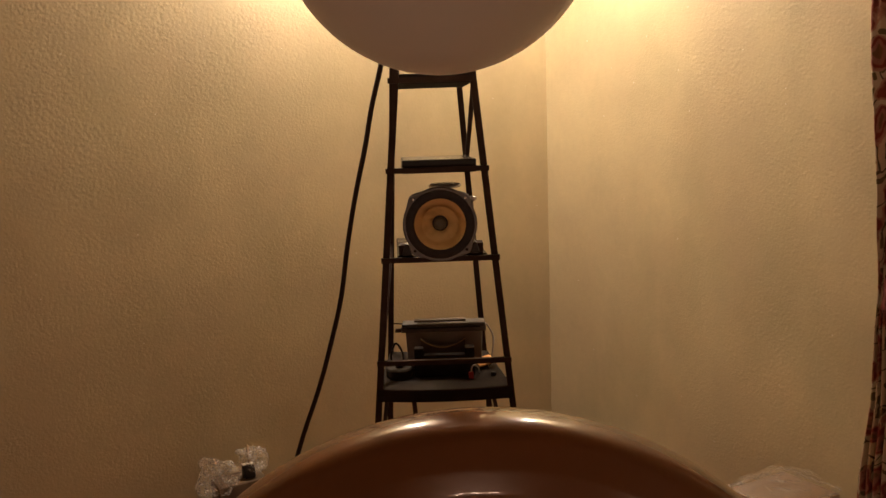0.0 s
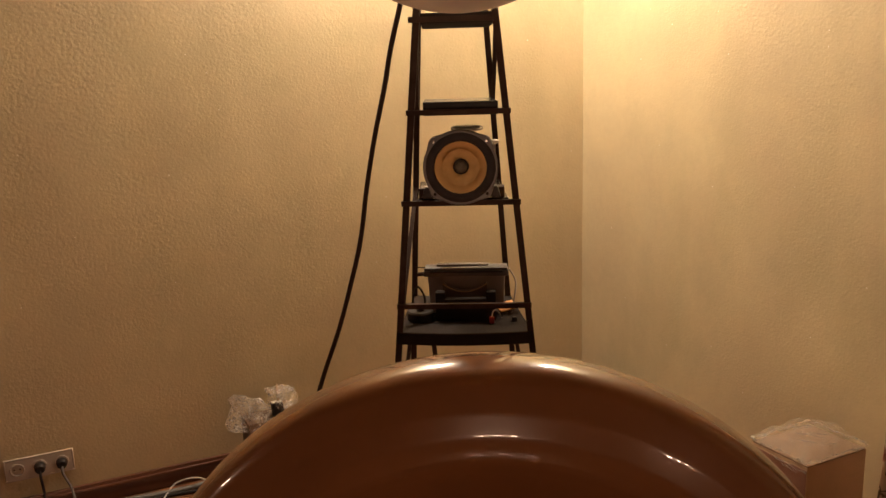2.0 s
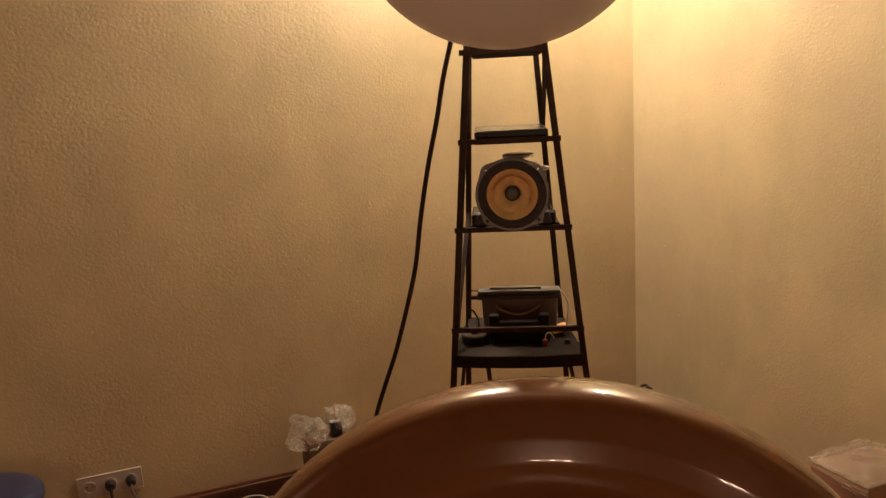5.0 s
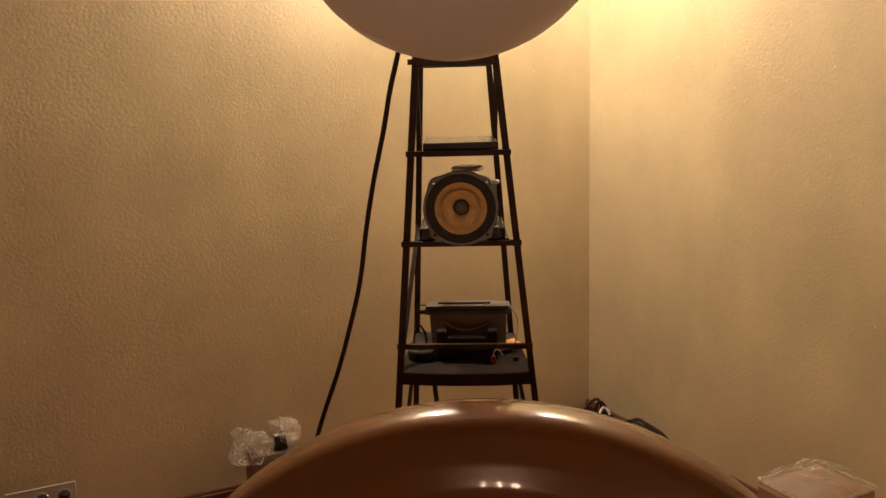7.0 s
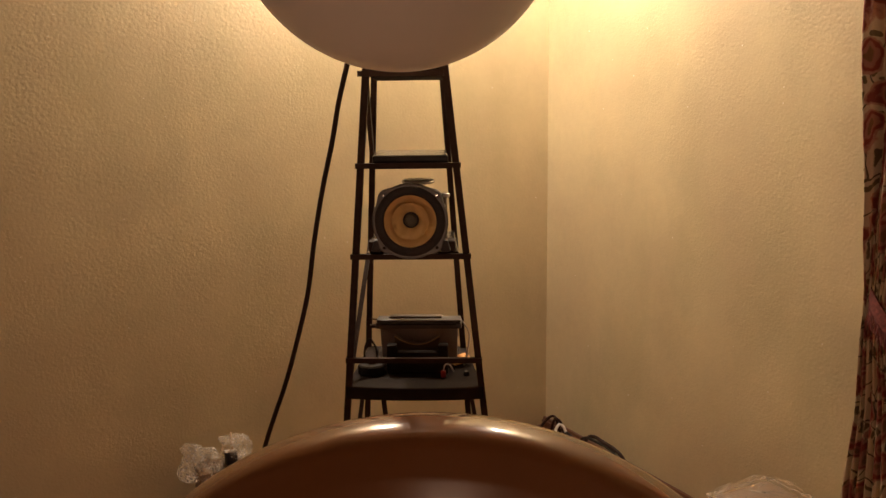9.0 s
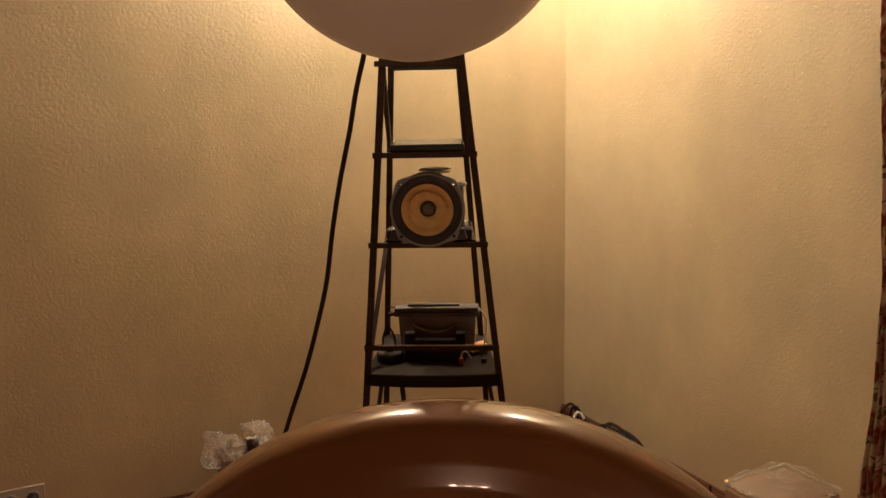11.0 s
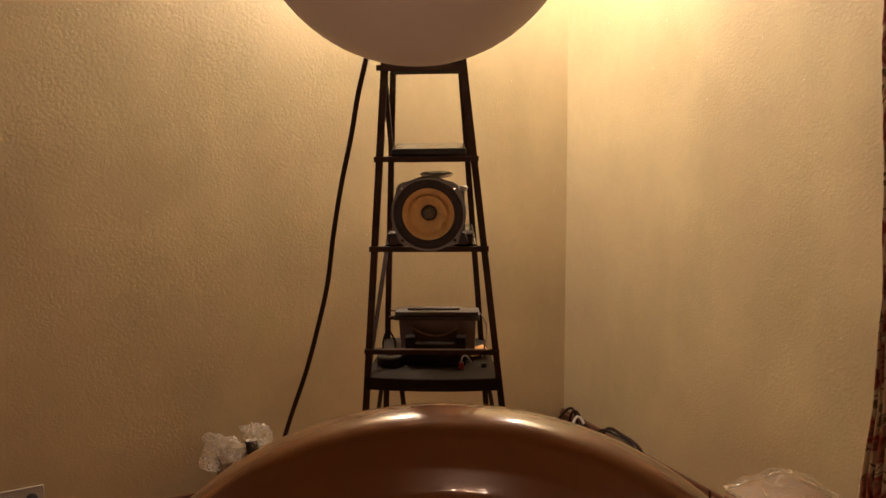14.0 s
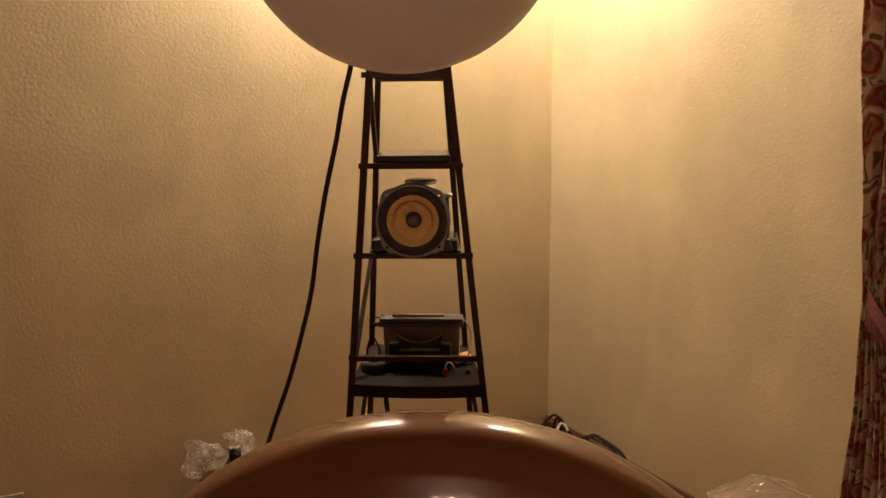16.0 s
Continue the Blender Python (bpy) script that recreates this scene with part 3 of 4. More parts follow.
bowl = empty("curved_card", (-0.003, 2.168, SHELF))
arc = [(-0.064 + 0.128 * k / 16, 0.0, 0.098 - 0.024 * (1 - ((k - 8) / 8) ** 2)) for k in range(17)]
bm = bmesh.new()
cols = [[bm.verts.new((x, dy, z)) for (x, _, z) in arc] for dy in (-0.012, 0.012)]
low = [[bm.verts.new((x, dy, 0.0)) for (x, _, z) in arc] for dy in (-0.012, 0.012)]
for k in range(16):
    bm.faces.new((cols[0][k], cols[0][k + 1], cols[1][k + 1], cols[1][k]))
    bm.faces.new((low[0][k], low[0][k + 1], cols[0][k + 1], cols[0][k]))
    bm.faces.new((low[1][k], low[1][k + 1], cols[1][k + 1], cols[1][k]))
    bm.faces.new((low[0][k], low[0][k + 1], low[1][k + 1], low[1][k]))
for k in (0, 16):
    bm.faces.new((low[0][k], low[1][k], cols[1][k], cols[0][k]))
part("body", bm, DULL_BOARD, bowl)
part("edge", tube(bmesh.new(), [(x, -0.012, z) for x, _, z in arc], 0.0016, 6), CARD, bowl)
tagged(bowl, "brown card with a hollowed curved edge", "card")

puck = finish("puck", lathe(bmesh.new(), [(0.0, 0.0), (0.036, 0.0), (0.038, 0.004), (0.038, 0.024), (0.034, 0.028), (0.012, 0.028), (0.010, 0.022), (0.0, 0.022)], 40), BLACK_PLASTIC)
puck.location = (-0.131, 2.125, SHELF)
tagged(puck, "round black plastic puck lying on the shelf", "puck")

clip = empty("terminal_clip", (0.074, 2.085, SHELF))
part("body", boxed((-0.007, -0.007, 0), (0.007, 0.007, 0.019), 0.003), RED_PLASTIC, clip, "red plastic clip")
part("wire", tube(bmesh.new(), smooth_path([(0.0, 0.0, 0.019), (0.004, 0.002, 0.034), (0.014, 0.006, 0.036), (0.022, 0.02, 0.022), (0.026, 0.05, 0.004)]), 0.0022, 6), WHITE_CABLE, clip, "pale thin wire")
tagged(clip, "small red clip with a pale wire", "clip")

card = finish("cut_card", boxed((-0.03, -0.028, 0), (0.03, 0.028, 0.003), 0.0005, pose(0, 0, 0, 6, -8, 25)), ORANGE_CARD)
card.location = (0.118, 2.20, SHELF + 0.016)
tagged(card, "scrap of orange-brown card on the shelf", "card")
knob = finish("knob", lathe(bmesh.new(), [(0, 0), (0.008, 0), (0.008, 0.01), (0.006, 0.013), (0, 0.013)], 20), BLACK_PLASTIC)
knob.location = (0.138, 2.10, SHELF)
tagged(knob, "small black knob on the shelf", "knob")


def cable(name, pts, radius, mat, label, category="cable", steps=8):
    ob = finish(name, tube(bmesh.new(), smooth_path(pts, steps), radius, 8), mat, angle=80)
    tagged(ob, label, category)
    return ob


cable("speaker_cable", [(-0.13, 2.14, 0.809), (-0.155, 2.16, 0.85), (-0.140, 2.16, 0.895), (-0.120, 2.16, 0.86), (-0.125, 2.15, 0.812)], 0.003, BLACK_PLASTIC, "thin black cable looped on the shelf")
cable("wire", [(0.124, 2.21, 0.935), (0.134, 2.21, 0.922), (0.146, 2.21, 0.89), (0.138, 2.18, 0.84), (0.13, 2.19, 0.809)], 0.0025, WHITE_CABLE, "thin pale wire hanging from the tub")

# the long cable that hangs from the rack's top to the floor
hang = [(-0.10, 1.83, 1.735), (-0.112, 1.79, 1.70), (-0.127, 1.804, 1.645), (-0.151, 1.818, 1.562), (-0.172, 1.833, 1.47), (-0.204, 1.851, 1.348), (-0.232, 1.871, 1.221), (-0.257, 1.893, 1.088),
        (-0.292, 1.913, 0.965), (-0.334, 1.935, 0.837), (-0.402, 1.961, 0.657), (-0.48, 2.0, 0.40), (-0.54, 2.04, 0.12), (-0.58, 2.08, 0.02), (-0.66, 2.16, 0.0065)]
cable("hanging_cable", hang, 0.0062, OLD_CABLE, "thick dark cable hanging from the rack to the floor")

# ---- wall sockets ----
socket = empty("power_socket", at(2.3220, 0.0, 0.1865))
socket.matrix_world = ROOM_FRAME @ Matrix.Translation((2.3220, 0.0, 0.1865))
part("backing", boxed((-0.109, 0.0, -0.038), (0.109, 0.0025, 0.038), 0.0), PLATE, socket)


def socket_plate():
    """The cover plate: a rounded border and three fields with round wells."""
    bm = bmesh.new()
    n = 48
    for k in (-1, 0, 1):
        cx, hole, edge = 0.071 * k, [], []
        for i in range(n):
            t = 2 * math.pi * (i + 0.5) / n
            c, d = math.cos(t), math.sin(t)
            q = 0.0355 / max(abs(c), abs(d))
            hole.append(bm.verts.new((cx + 0.0215 * c, 0.010, 0.0215 * d)))
            edge.append(bm.verts.new((cx + q * c, 0.010, q * d)))
        for i in range(n):
            bm.faces.new((hole[i], hole[(i + 1) % n], edge[(i + 1) % n], edge[i]))
    for lo, hi in (((-0.1115, 0.0, -0.0405), (0.1115, 0.0095, -0.0352)), ((-0.1115, 0.0, 0.0352), (0.1115, 0.0095, 0.0405)),
                   ((-0.1115, 0.0, -0.0352), (-0.1062, 0.0095, 0.0352)), ((0.1062, 0.0, -0.0352), (0.1115, 0.0095, 0.0352))):
        box(bm, lo, hi, 0.0015)
    return bm


part("plate", socket_plate(), PLATE, socket, "white plastic plate")
OUTWARD = Matrix.Rotation(radians(-90), 4, "X")
for k in (-1, 0, 1):
    m = Matrix.Translation((0.071 * k, 0.010, 0)) @ OUTWARD
    well = part("insert", lathe(bmesh.new(), [(0.0, -0.0065), (0.0185, -0.0065), (0.0205, -0.001), (0.0205, 0.0015), (0.0225, 0.0015), (0.0235, 0.0001)], 36, m), PLATE, socket)
# black discs stand in for the darkness inside the two pin holes
for sx in (-1, 1):
    part("pin_hole_dark", lathe(bmesh.new(), [(0, 0.0004), (0.0028, 0.0004), (0.0028, -0.002)], 12, Matrix.Translation((0.071 + sx * 0.0095, 0.0038, 0)) @ OUTWARD), BLACK_PLASTIC, well)
tagged(socket, "white triple wall socket with two plugs in it", "socket")


def plug(l, mat, label, out):
    base = empty("plug")
    base.matrix_world = ROOM_FRAME @ Matrix.Translation((l, 0.012, 0.187))
    part("body", lathe(bmesh.new(), [(0.0, 0.034), (0.012, 0.034), (0.017, 0.028), (0.0185, 0.010), (0.0185, -0.004), (0, -0.004)], 32, OUTWARD), BLACK_PLASTIC, base)
    part("ring", lathe(bmesh.new(), [(0.0195, 0.001), (0.0205, 0.004), (0.0195, 0.008), (0.0183, 0.008)], 32, OUTWARD), CHROME, base)
    pts = [(0, 0.03, -0.004), (0.0, 0.04, -0.03), (-0.004 + out * 0.3, 0.045, -0.08), (out * 0.6, 0.07, -0.13), (out, 0.12, -0.179), (out * 1.8, 0.22, -0.180)]
    part("lead", tube(bmesh.new(), smooth_path(pts), 0.0045, 8), mat, base)
    tagged(base, label, "plug")


plug(2.3220, BLACK_PLASTIC, "black plug with a black lead in the wall socket", 0.0)
plug(2.2510, GREY_CABLE, "black plug with a grey lead in the wall socket", -0.05)

# ---- cables on the floor by the skirting ----
def floor_cable(name, pts, r, mat, label):
    return cable(name, [at(l, d, z) for l, d, z in pts], r, mat, label)


floor_cable("floor_cable", [(1.35, 0.07, 0.012), (1.6, 0.06, 0.012), (1.85, 0.085, 0.012), (2.1, 0.07, 0.012), (2.35, 0.10, 0.012)], 0.011, GREY_CABLE, "thick grey cable lying along the skirting")
floor_cable("floor_cable", [(1.4, 0.11, 0.007), (1.7, 0.13, 0.007), (1.95, 0.10, 0.007), (2.3, 0.16, 0.007)], 0.007, BLACK_PLASTIC, "black cable lying along the skirting")
floor_cable("floor_cable", [(1.45, 0.20, 0.003), (1.72, 0.16, 0.02), (1.80, 0.10, 0.05), (1.88, 0.06, 0.03), (1.95, 0.13, 0.004), (2.05, 0.17, 0.012), (2.2, 0.12, 0.02), (2.35, 0.2, 0.004)], 0.003, WHITE_CABLE, "thin white cable lying in loops on the floor")

# ---- the tangle of leads in the far corner ----
def tangle(l, d, seed, n, size, high):
    rng = random.Random(seed)
    for i in range(n):
        a = rng.uniform(0, 6.28)
        pts = []
        for k in range(6):
            a += rng.uniform(0.7, 1.5)
            pts.append((l + size * math.cos(a) * rng.uniform(0.5, 1), max(0.03, d + size * math.sin(a) * rng.uniform(0.4, 1)), 0.006 + high * rng.random() * math.sin(math.pi * k / 5)))
        floor_cable("lead", pts, rng.choice((0.004, 0.0055)), rng.choice((BLACK_PLASTIC, OLD_CABLE, OLD_CABLE, WHITE_CABLE)), "tangled lead lying in the corner")


tangle(0.15, 0.25, 3, 8, 0.075, 0.17)
tangle(0.13, 0.50, 8, 5, 0.07, 0.16)
floor_cable("lead", [(0.10, 0.34, 0.01), (0.11, 0.42, 0.17), (0.10, 0.52, 0.19), (0.08, 0.62, 0.16), (0.09, 0.70, 0.06), (0.12, 0.74, 0.006)], 0.006, BLACK_PLASTIC, "black lead arching over the floor in the corner")

for foot, head, mat in (((0.24, 0.20), (0.145, 0.25, 0.222), OLD_CABLE), ((0.10, 0.21), (0.135, 0.27, 0.216), OLD_CABLE), ((0.20, 0.33), (0.130, 0.29, 0.195), WHITE_CABLE), ((0.09, 0.36), (0.120, 0.33, 0.17), BLACK_PLASTIC), ((0.27, 0.17), (0.20, 0.22, 0.13), WHITE_CABLE)):
    mid = ((foot[0] + head[0]) / 2 + 0.02, (foot[1] + head[1]) / 2, head[2] * 0.6)
    floor_cable("lead", [(foot[0], foot[1], 0.008), mid, head, (head[0] - 0.02, head[1] + 0.03, head[2] - 0.04), (head[0] - 0.03, head[1] + 0.05, 0.02)], 0.0062, mat, "stiff lead heaped in the corner")
floor_cable("lead", [(0.13, 0.36, 0.01), (0.13, 0.44, 0.15), (0.12, 0.53, 0.165), (0.10, 0.60, 0.12), (0.11, 0.66, 0.01)], 0.005, WHITE_CABLE, "pale lead arching over the floor in the corner")
floor_cable("lead", [(0.09, 0.37, 0.01), (0.10, 0.45, 0.185), (0.09, 0.55, 0.198), (0.07, 0.65, 0.155), (0.09, 0.73, 0.02)], 0.0075, OLD_CABLE, "black lead arching over the floor in the corner")
floor_cable("lead", [(0.10, 1.10, 0.006), (0.075, 1.05, 0.05), (0.07, 1.03, 0.11), (0.068, 1.022, 0.155)], 0.005, OLD_CABLE, "short lead standing up by the skirting")

# ---- the wrapped box by the left wall ----
carton = empty("carton")
carton.matrix_world = ROOM_FRAME @ Matrix.Translation((1.530, 0.125, 0))
part("body", boxed((-0.090, -0.06, 0.0), (0.090, 0.06, 0.250), 0.004), CARTON_CARD, carton)
tagged(carton, "small brown cardboard carton on the floor by the wall", "carton")


def crumple(lo, hi, seed, facets):
    """A stiff sheet crumpled into a lump of flat facets with sharp tips."""
    noise.seed_set(seed)
    rng = random.Random(seed)
    planes = []
    for _ in range(facets):
        d = Vector((rng.gauss(0, 1), rng.gauss(0, 1), rng.gauss(0, 1))).normalized()
        planes.append((d, rng.uniform(0.58, 0.92)))
    tips = [Vector((rng.uniform(-1, 1), rng.uniform(-0.3, 1), rng.uniform(0.2, 1.0))).normalized() for _ in range(6)]
    bm = bmesh.new()
    bmesh.ops.create_icosphere(bm, subdivisions=5, radius=1.0)
    c = (Vector(lo) + Vector(hi)) / 2
    s = (Vector(hi) - Vector(lo)) / 2
    for v in bm.verts:
        d = v.co.normalized()
        k = min([1.30] + [o / d.dot(n) for n, o in planes if d.dot(n) > 0.2])
        k += 0.12 * noise.noise(d * 1.7) - 0.14 * abs(noise.noise(d * 1.9 + Vector((4, 1, 2))))
        k += sum(0.20 * math.exp(-(1 - d.dot(n)) / 0.018) for n in tips)
        v.co = Vector((c.x + s.x * d.x * k, c.y + s.y * d.y * k, max(lo[2], c.z + s.z * d.z * k)))
    return bm


for lo, hi, seed, dl in (((-0.095, -0.08, 0.222), (0.090, 0.105, 0.372), 6, 0.066), ((-0.075, -0.06, 0.251), (0.065, 0.06, 0.380), 9, -0.068)):
    wrap = finish("bubble_wrap", crumple(lo, hi, seed, 15), BUBBLE, angle=28)
    wrap.matrix_world = ROOM_FRAME @ Matrix.Translation((1.55 + dl, 0.135, 0))
    tagged(wrap, "crumpled clear bubble wrap lying on the carton", "bubble wrap")
pack = empty("wrapped_part")
part("body", boxed((-0.022, -0.022, 0.0), (0.018, 0.022, 0.050), 0.006), BLACK_PLASTIC, pack, "black plastic body")
part("strip", boxed((-0.023, -0.0235, 0.0505), (0.020, 0.020, 0.055), 0.001), WHITE_PLASTIC, pack, "pale strip on top")
part("stick", boxed((-0.014, -0.004, 0.0555), (-0.006, 0.001, 0.120), 0.001), CARD, pack, "upright strip of brown card")
pack.matrix_world = ROOM_FRAME @ Matrix.Translation((1.50, 0.15, 0.251)) @ Matrix.Rotation(0.25, 4, "X")
tagged(pack, "small black part with a card strip in bubble wrap", "part")

# ---- the film-covered box by the right wall ----
crate = empty("cardboard_box")
crate.matrix_world = ROOM_FRAME @ Matrix.Translation((0.25, 1.495, 0))
for lo, hi in (((-0.122, -0.102, 0), (0.122, -0.096, 0.382)), ((-0.122, 0.096, 0), (0.122, 0.102, 0.382)), ((-0.122, -0.0955, 0), (-0.116, 0.0955, 0.382)), ((0.116, -0.0955, 0), (0.122, 0.0955, 0.382))):
    part("panel", boxed(lo, hi, 0.001), PANEL_CARD, crate)
for lo, hi in (((-0.1215, -0.1015, 0.3825), (0.1215, 0.1015, 0.386)),):
    part("flap", boxed(lo, hi, 0.001), TAN_CARD, crate)
part("side_panel", boxed((0.1222, -0.100, 0.004), (0.1238, 0.100, 0.372), 0.0005), RUST_CARD, crate, "reddish printed side")
tagged(crate, "closed brown cardboard box standing on the floor", "box")


def film_sheet():
    bm = bmesh.new()
    noise.seed_set(7)
    n = 44
    g = []
    for i in range(n + 1):
        row = []
        for j in range(n + 1):
            u, v = -1 + 2 * i / n, -1 + 2 * j / n
            x = u * (0.131 + 0.012 * noise.noise(Vector((v * 1.4, 1, 8))))
            y = v * (0.111 + 0.012 * noise.noise(Vector((u * 1.4, 5, 2))))
            ox, oy = max(0, abs(x) - 0.126), max(0, abs(y) - 0.106)
            z = 0.403 + 0.042 * (1 - u * u) * (1 - v * v) * (1 - 0.5 * u) + 0.014 * noise.noise(Vector((x * 14, y * 14, 0))) + 0.012 * noise.noise(Vector((x * 40, y * 30, 3)))
            z -= 1.1 * (ox + oy) * (0.4 + 0.9 * abs(noise.noise(Vector((u * 3, v * 3, 5)))))
            row.append(bm.verts.new((x, y, max(z, 0.3885) if ox + oy == 0 else z)))
        g.append(row)
    for i in range(n):
        for j in range(n):
            bm.faces.new((g[i][j], g[i + 1][j], g[i + 1][j + 1], g[i][j + 1]))
    return bm


film_ob = empty("plastic_film")
part("sheet", film_sheet(), FILM, film_ob, angle=25)
rng = random.Random(12)
for (xa, ya), (xb, yb) in (((-0.125, -0.104), (0.125, -0.104)), ((0.125, -0.104), (0.125, 0.104)), ((0.125, 0.104), (-0.125, 0.104)), ((-0.125, 0.104), (-0.125, -0.104))):
    run = [(xa + (xb - xa) * k / 14 + rng.uniform(-0.003, 0.003), ya + (yb - ya) * k / 14 + rng.uniform(-0.003, 0.003), 0.396 + rng.uniform(-0.005, 0.005)) for k in range(15)]
    part("rolled_edge", tube(bmesh.new(), smooth_path(run, 4), 0.0024, 6, taper=[rng.uniform(0.15, 1.7) ** 1.3 for _ in range(57)]), FILM_ROLL, film_ob, angle=20)
for k in range(9):
    cx, cy, t = rng.uniform(-0.09, 0.09), rng.uniform(-0.07, 0.07), rng.uniform(0, 3.14)
    size = rng.uniform(0.02, 0.05)
    run = [(cx + size * d * math.cos(t + 0.3 * d), cy + size * d * math.sin(t + 0.3 * d), 0.405 + 0.004 * (1 - d * d)) for d in (-1, -0.5, 0, 0.5, 1)]
    part("crease", tube(bmesh.new(), smooth_path(run, 4), 0.0016, 6, taper=[0.2 + math.sin(math.pi * i / 16) for i in range(17)]), FILM_ROLL, film_ob, angle=20)
for z0, ya, yb in ((0.374, -0.03, 0.104), (0.364, 0.02, 0.070)):
    run = [(0.1275 + rng.uniform(0, 0.003), ya + (yb - ya) * k / 10, z0 + rng.uniform(-0.003, 0.003) - 0.0006 * k) for k in range(11)]
    part("rolled_edge", tube(bmesh.new(), smooth_path(run, 4), 0.0016, 6, taper=[rng.uniform(0.2, 1.6) for _ in range(41)]), FILM_ROLL, film_ob, angle=20)
film_ob.matrix_world = crate.matrix_world.copy()
tagged(film_ob, "crinkled clear plastic film over the closed box", "plastic film")

# ---- the blue stool by the left wall ----
stool = empty("step_stool")
stool.matrix_world = ROOM_FRAME @ Matrix.Translation((2.685, 0.30, 0))
part("seat", lathe(bmesh.new(), smooth_profile([(0.0, 0.375), (0.12, 0.373), (0.16, 0.362), (0.175, 0.338), (0.165, 0.315), (0.15, 0.305), (0.0, 0.305)], 4), 56), BLUE_PLASTIC, stool)
part("pedestal", lathe(bmesh.new(), [(0.0, 0.307), (0.15, 0.307), (0.145, 0.2), (0.15, 0.05), (0.17, 0.0), (0.0, 0.0)], 48), BLUE_PLASTIC, stool)
tagged(stool, "dark blue plastic stool with a rounded seat", "stool")


# ---- the curtain ----
EDGE = [(0.012, 0.07, 1.600), (0.45, 0.095, 1.637), (0.75, 0.165, 1.715), (1.02, 0.235, 1.770), (1.25, 0.300, 1.792), (1.70, 0.360, 1.796), (2.71, 0.370, 1.800)]
SPREAD = [(0.012, 0.42), (0.45, 0.34), (0.75, 0.22), (1.02, 0.13), (1.25, 0.20), (1.70, 0.44), (2.71, 0.55)]


def between(rows, z, k):
    """Eased value of column k at height z."""
    for a, b in zip(rows, rows[1:]):
        if z <= b[0]:
            t = (z - a[0]) / (b[0] - a[0])
            t = max(0.0, min(1.0, t))
            return a[k] + (b[k] - a[k]) * (t * 0.5 + 0.5 * t * t * (3 - 2 * t))
    return rows[-1][k]


def drape():
    """Cloth in broad folds above the tie, drawn in by it and hanging in narrow pleats below."""
    bm = bmesh.new()
    uv = bm.loops.layers.uv.new("UVMap")
    nx, nz = 260, 90
    top = ROOM_H - 0.04
    rng = random.Random(4)
    shift = [rng.uniform(-0.6, 0.6) for _ in range(20)]
    g = []
    for j in range(nz + 1):
        z = 0.012 + (top - 0.012) * j / nz
        l0, r0, wide = between(EDGE, z, 1), between(EDGE, z, 2), between(SPREAD, z, 1)
        broad = max(0.0, min(1.0, (z - 1.05) / 0.45))
        low = max(0.0, min(1.0, (1.10 - z) / 0.15))
        tight = max(0.0, 1.0 - abs(z - 1.02) / 0.25)
        row = []
        for i in range(nx + 1):
            u = i / nx
            k = min(18, int(u * 19))
            d = 0.050 * broad * (math.cos(2 * math.pi * u * 4.2) - 1.0) * (0.6 + 0.4 * math.cos(3 * u + z))
            d += (0.006 + 0.011 * low + 0.004 * tight) * math.sin(2 * math.pi * u * 14 + 0.5 * shift[k] + 0.35 * math.sin(2.2 * z))
            d += 0.004 * math.sin(2 * math.pi * u * 31 + 4 * z)
            r = r0 + wide * u + 0.010 * broad * math.sin(2 * math.pi * u * 4.2)
            row.append((bm.verts.new((max(0.02, l0 + d), r, z)), u * 1.15, z))
        g.append(row)
    for j in range(nz):
        for i in range(nx):
            q = (g[j][i], g[j][i + 1], g[j + 1][i + 1], g[j + 1][i])
            f = bm.faces.new([v for v, _, _ in q])
            for lp, (_, u, z) in zip(f.loops, q):
                lp[uv].uv = (u, z)
    return bm


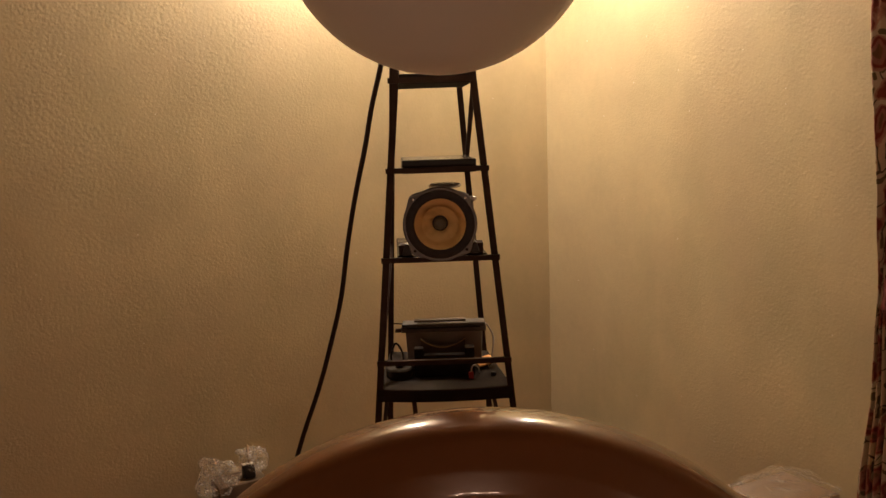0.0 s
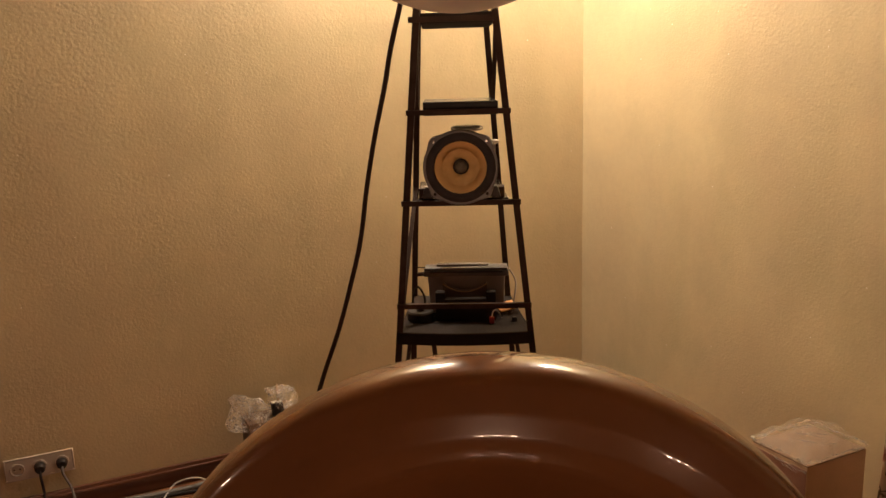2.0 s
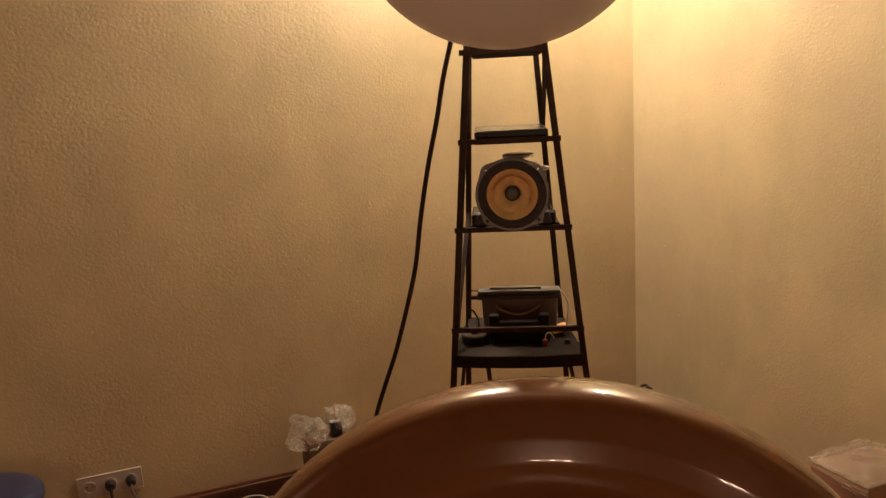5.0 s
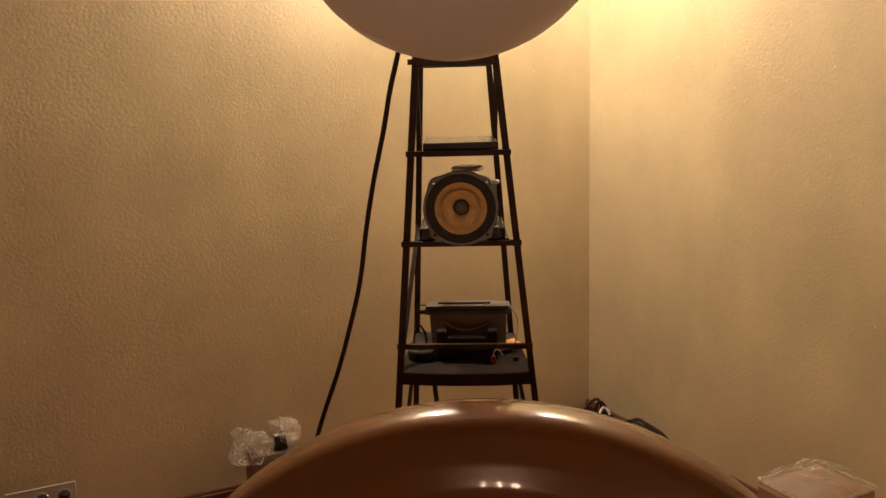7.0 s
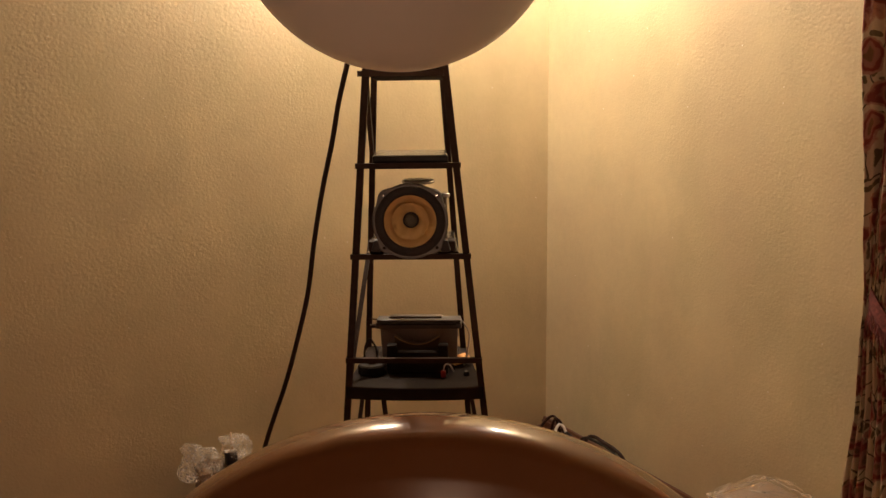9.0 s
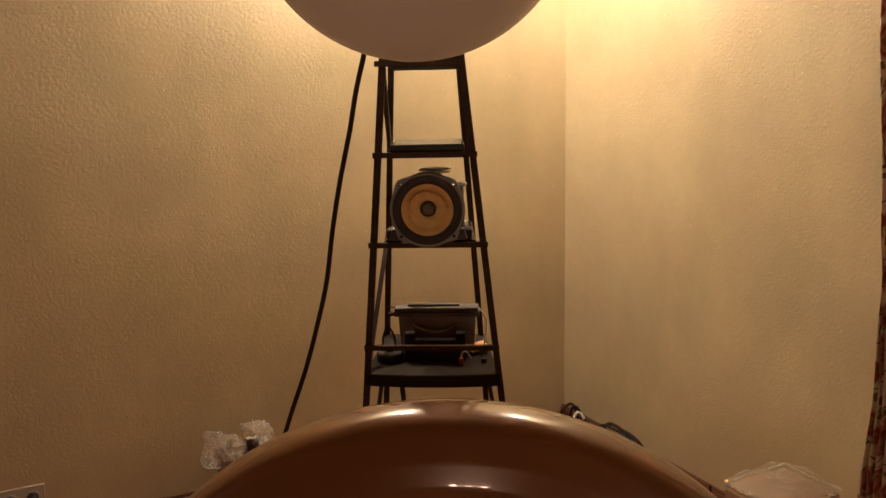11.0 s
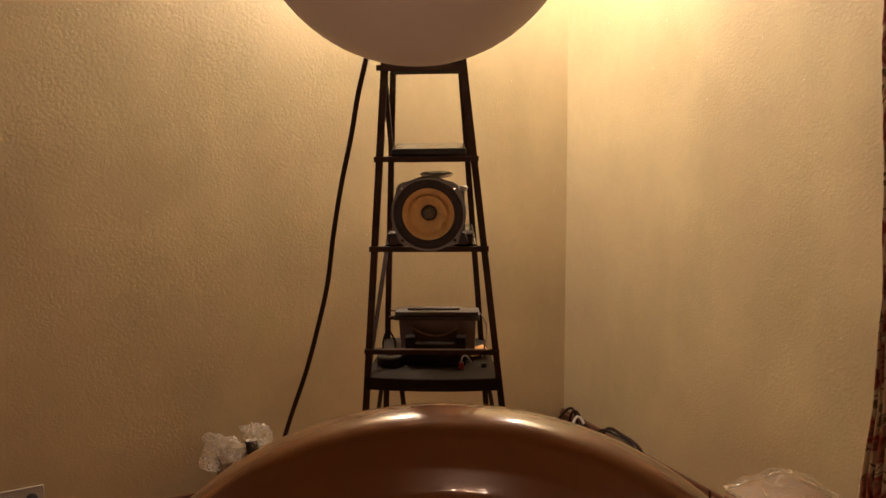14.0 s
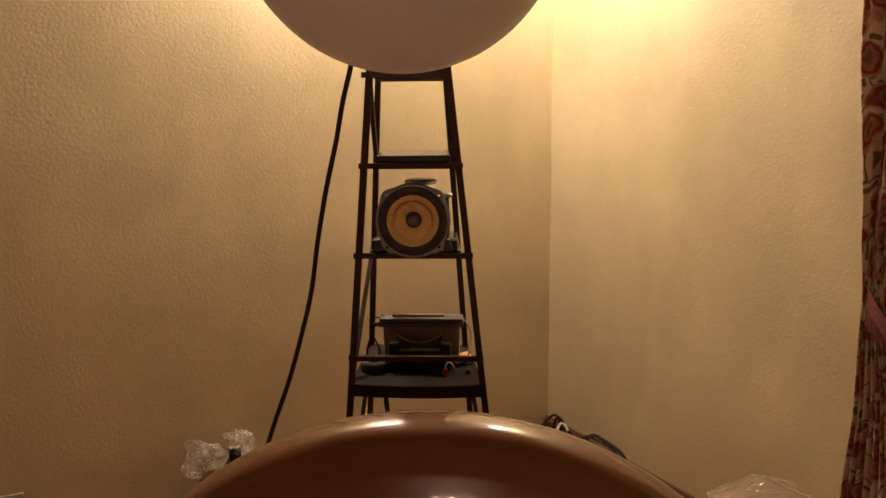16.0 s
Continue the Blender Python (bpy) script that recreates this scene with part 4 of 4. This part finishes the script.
curtain = empty("curtain")
curtain.matrix_world = ROOM_FRAME.copy()
cloth = part("cloth", drape(), COTTON, curtain, angle=80)
sol = cloth.modifiers.new("thick", "SOLIDIFY")
sol.thickness = 0.003
part("rail", tube(bmesh.new(), [(0.32, 1.60, ROOM_H - 0.02), (0.32, 3.4, ROOM_H - 0.02)], 0.012), WHITE_PLASTIC, curtain)


def tie_band():
    """A flat cloth band slung round the gathered pleats, sloping down, with a fringe of short strands below it."""
    bm = bmesh.new()
    n = 72

    def ring_at(t, grow, dz):
        return (0.235 + (0.034 + grow) * math.cos(t), 1.856 + (0.074 + grow) * math.sin(t), 1.00 - 0.075 * math.sin(t) + dz)

    rings = [[bm.verts.new(ring_at(2 * math.pi * k / n, grow, dz)) for k in range(n)]
             for dz, grow in ((0.026, 0.0), (0.027, 0.003), (0.0, 0.0060), (-0.027, 0.003), (-0.026, 0.0))]
    for a, b in zip(rings, rings[1:]):
        for k in range(n):
            bm.faces.new((a[k], a[(k + 1) % n], b[(k + 1) % n], b[k]))
    rng = random.Random(31)
    for k in range(130):
        x, y, z = ring_at(2 * math.pi * (k + rng.random()) / 130, 0.003, -0.022)
        tube(bm, [(x, y, z), (x + rng.uniform(-0.003, 0.003), y + rng.uniform(-0.004, 0.004), z - rng.uniform(0.030, 0.046))], 0.0018, 5)
    return bm


part("tieback", tie_band(), TIE, curtain, "faded red fringed tie-back round the cloth")
tagged(curtain, "floral printed cotton curtain gathered by a tie-back", "curtain")

# ---- floor planks ----
def plank_mesh(length, width):
    bm = boxed((0.0006, 0.0006, -0.004), (length - 0.0006, width - 0.0006, 0.0), 0.0008)
    me = bpy.data.meshes.new("plank")
    bm.to_mesh(me)
    bm.free()
    me.materials.append(PLANK)
    return me


WHOLE = plank_mesh(1.15, 0.115)
for row in range(40):
    for col in range(5):
        x = -0.55 * (row % 2) - 0.2 * (row % 3) + 1.15 * col
        if x < -0.02 or x + 1.15 > ROOM_L + 0.02:
            continue
        ob = new("plank", WHOLE)
        ob.parent = floor
        ob.location = (x, 0.115 * row, 0.0)
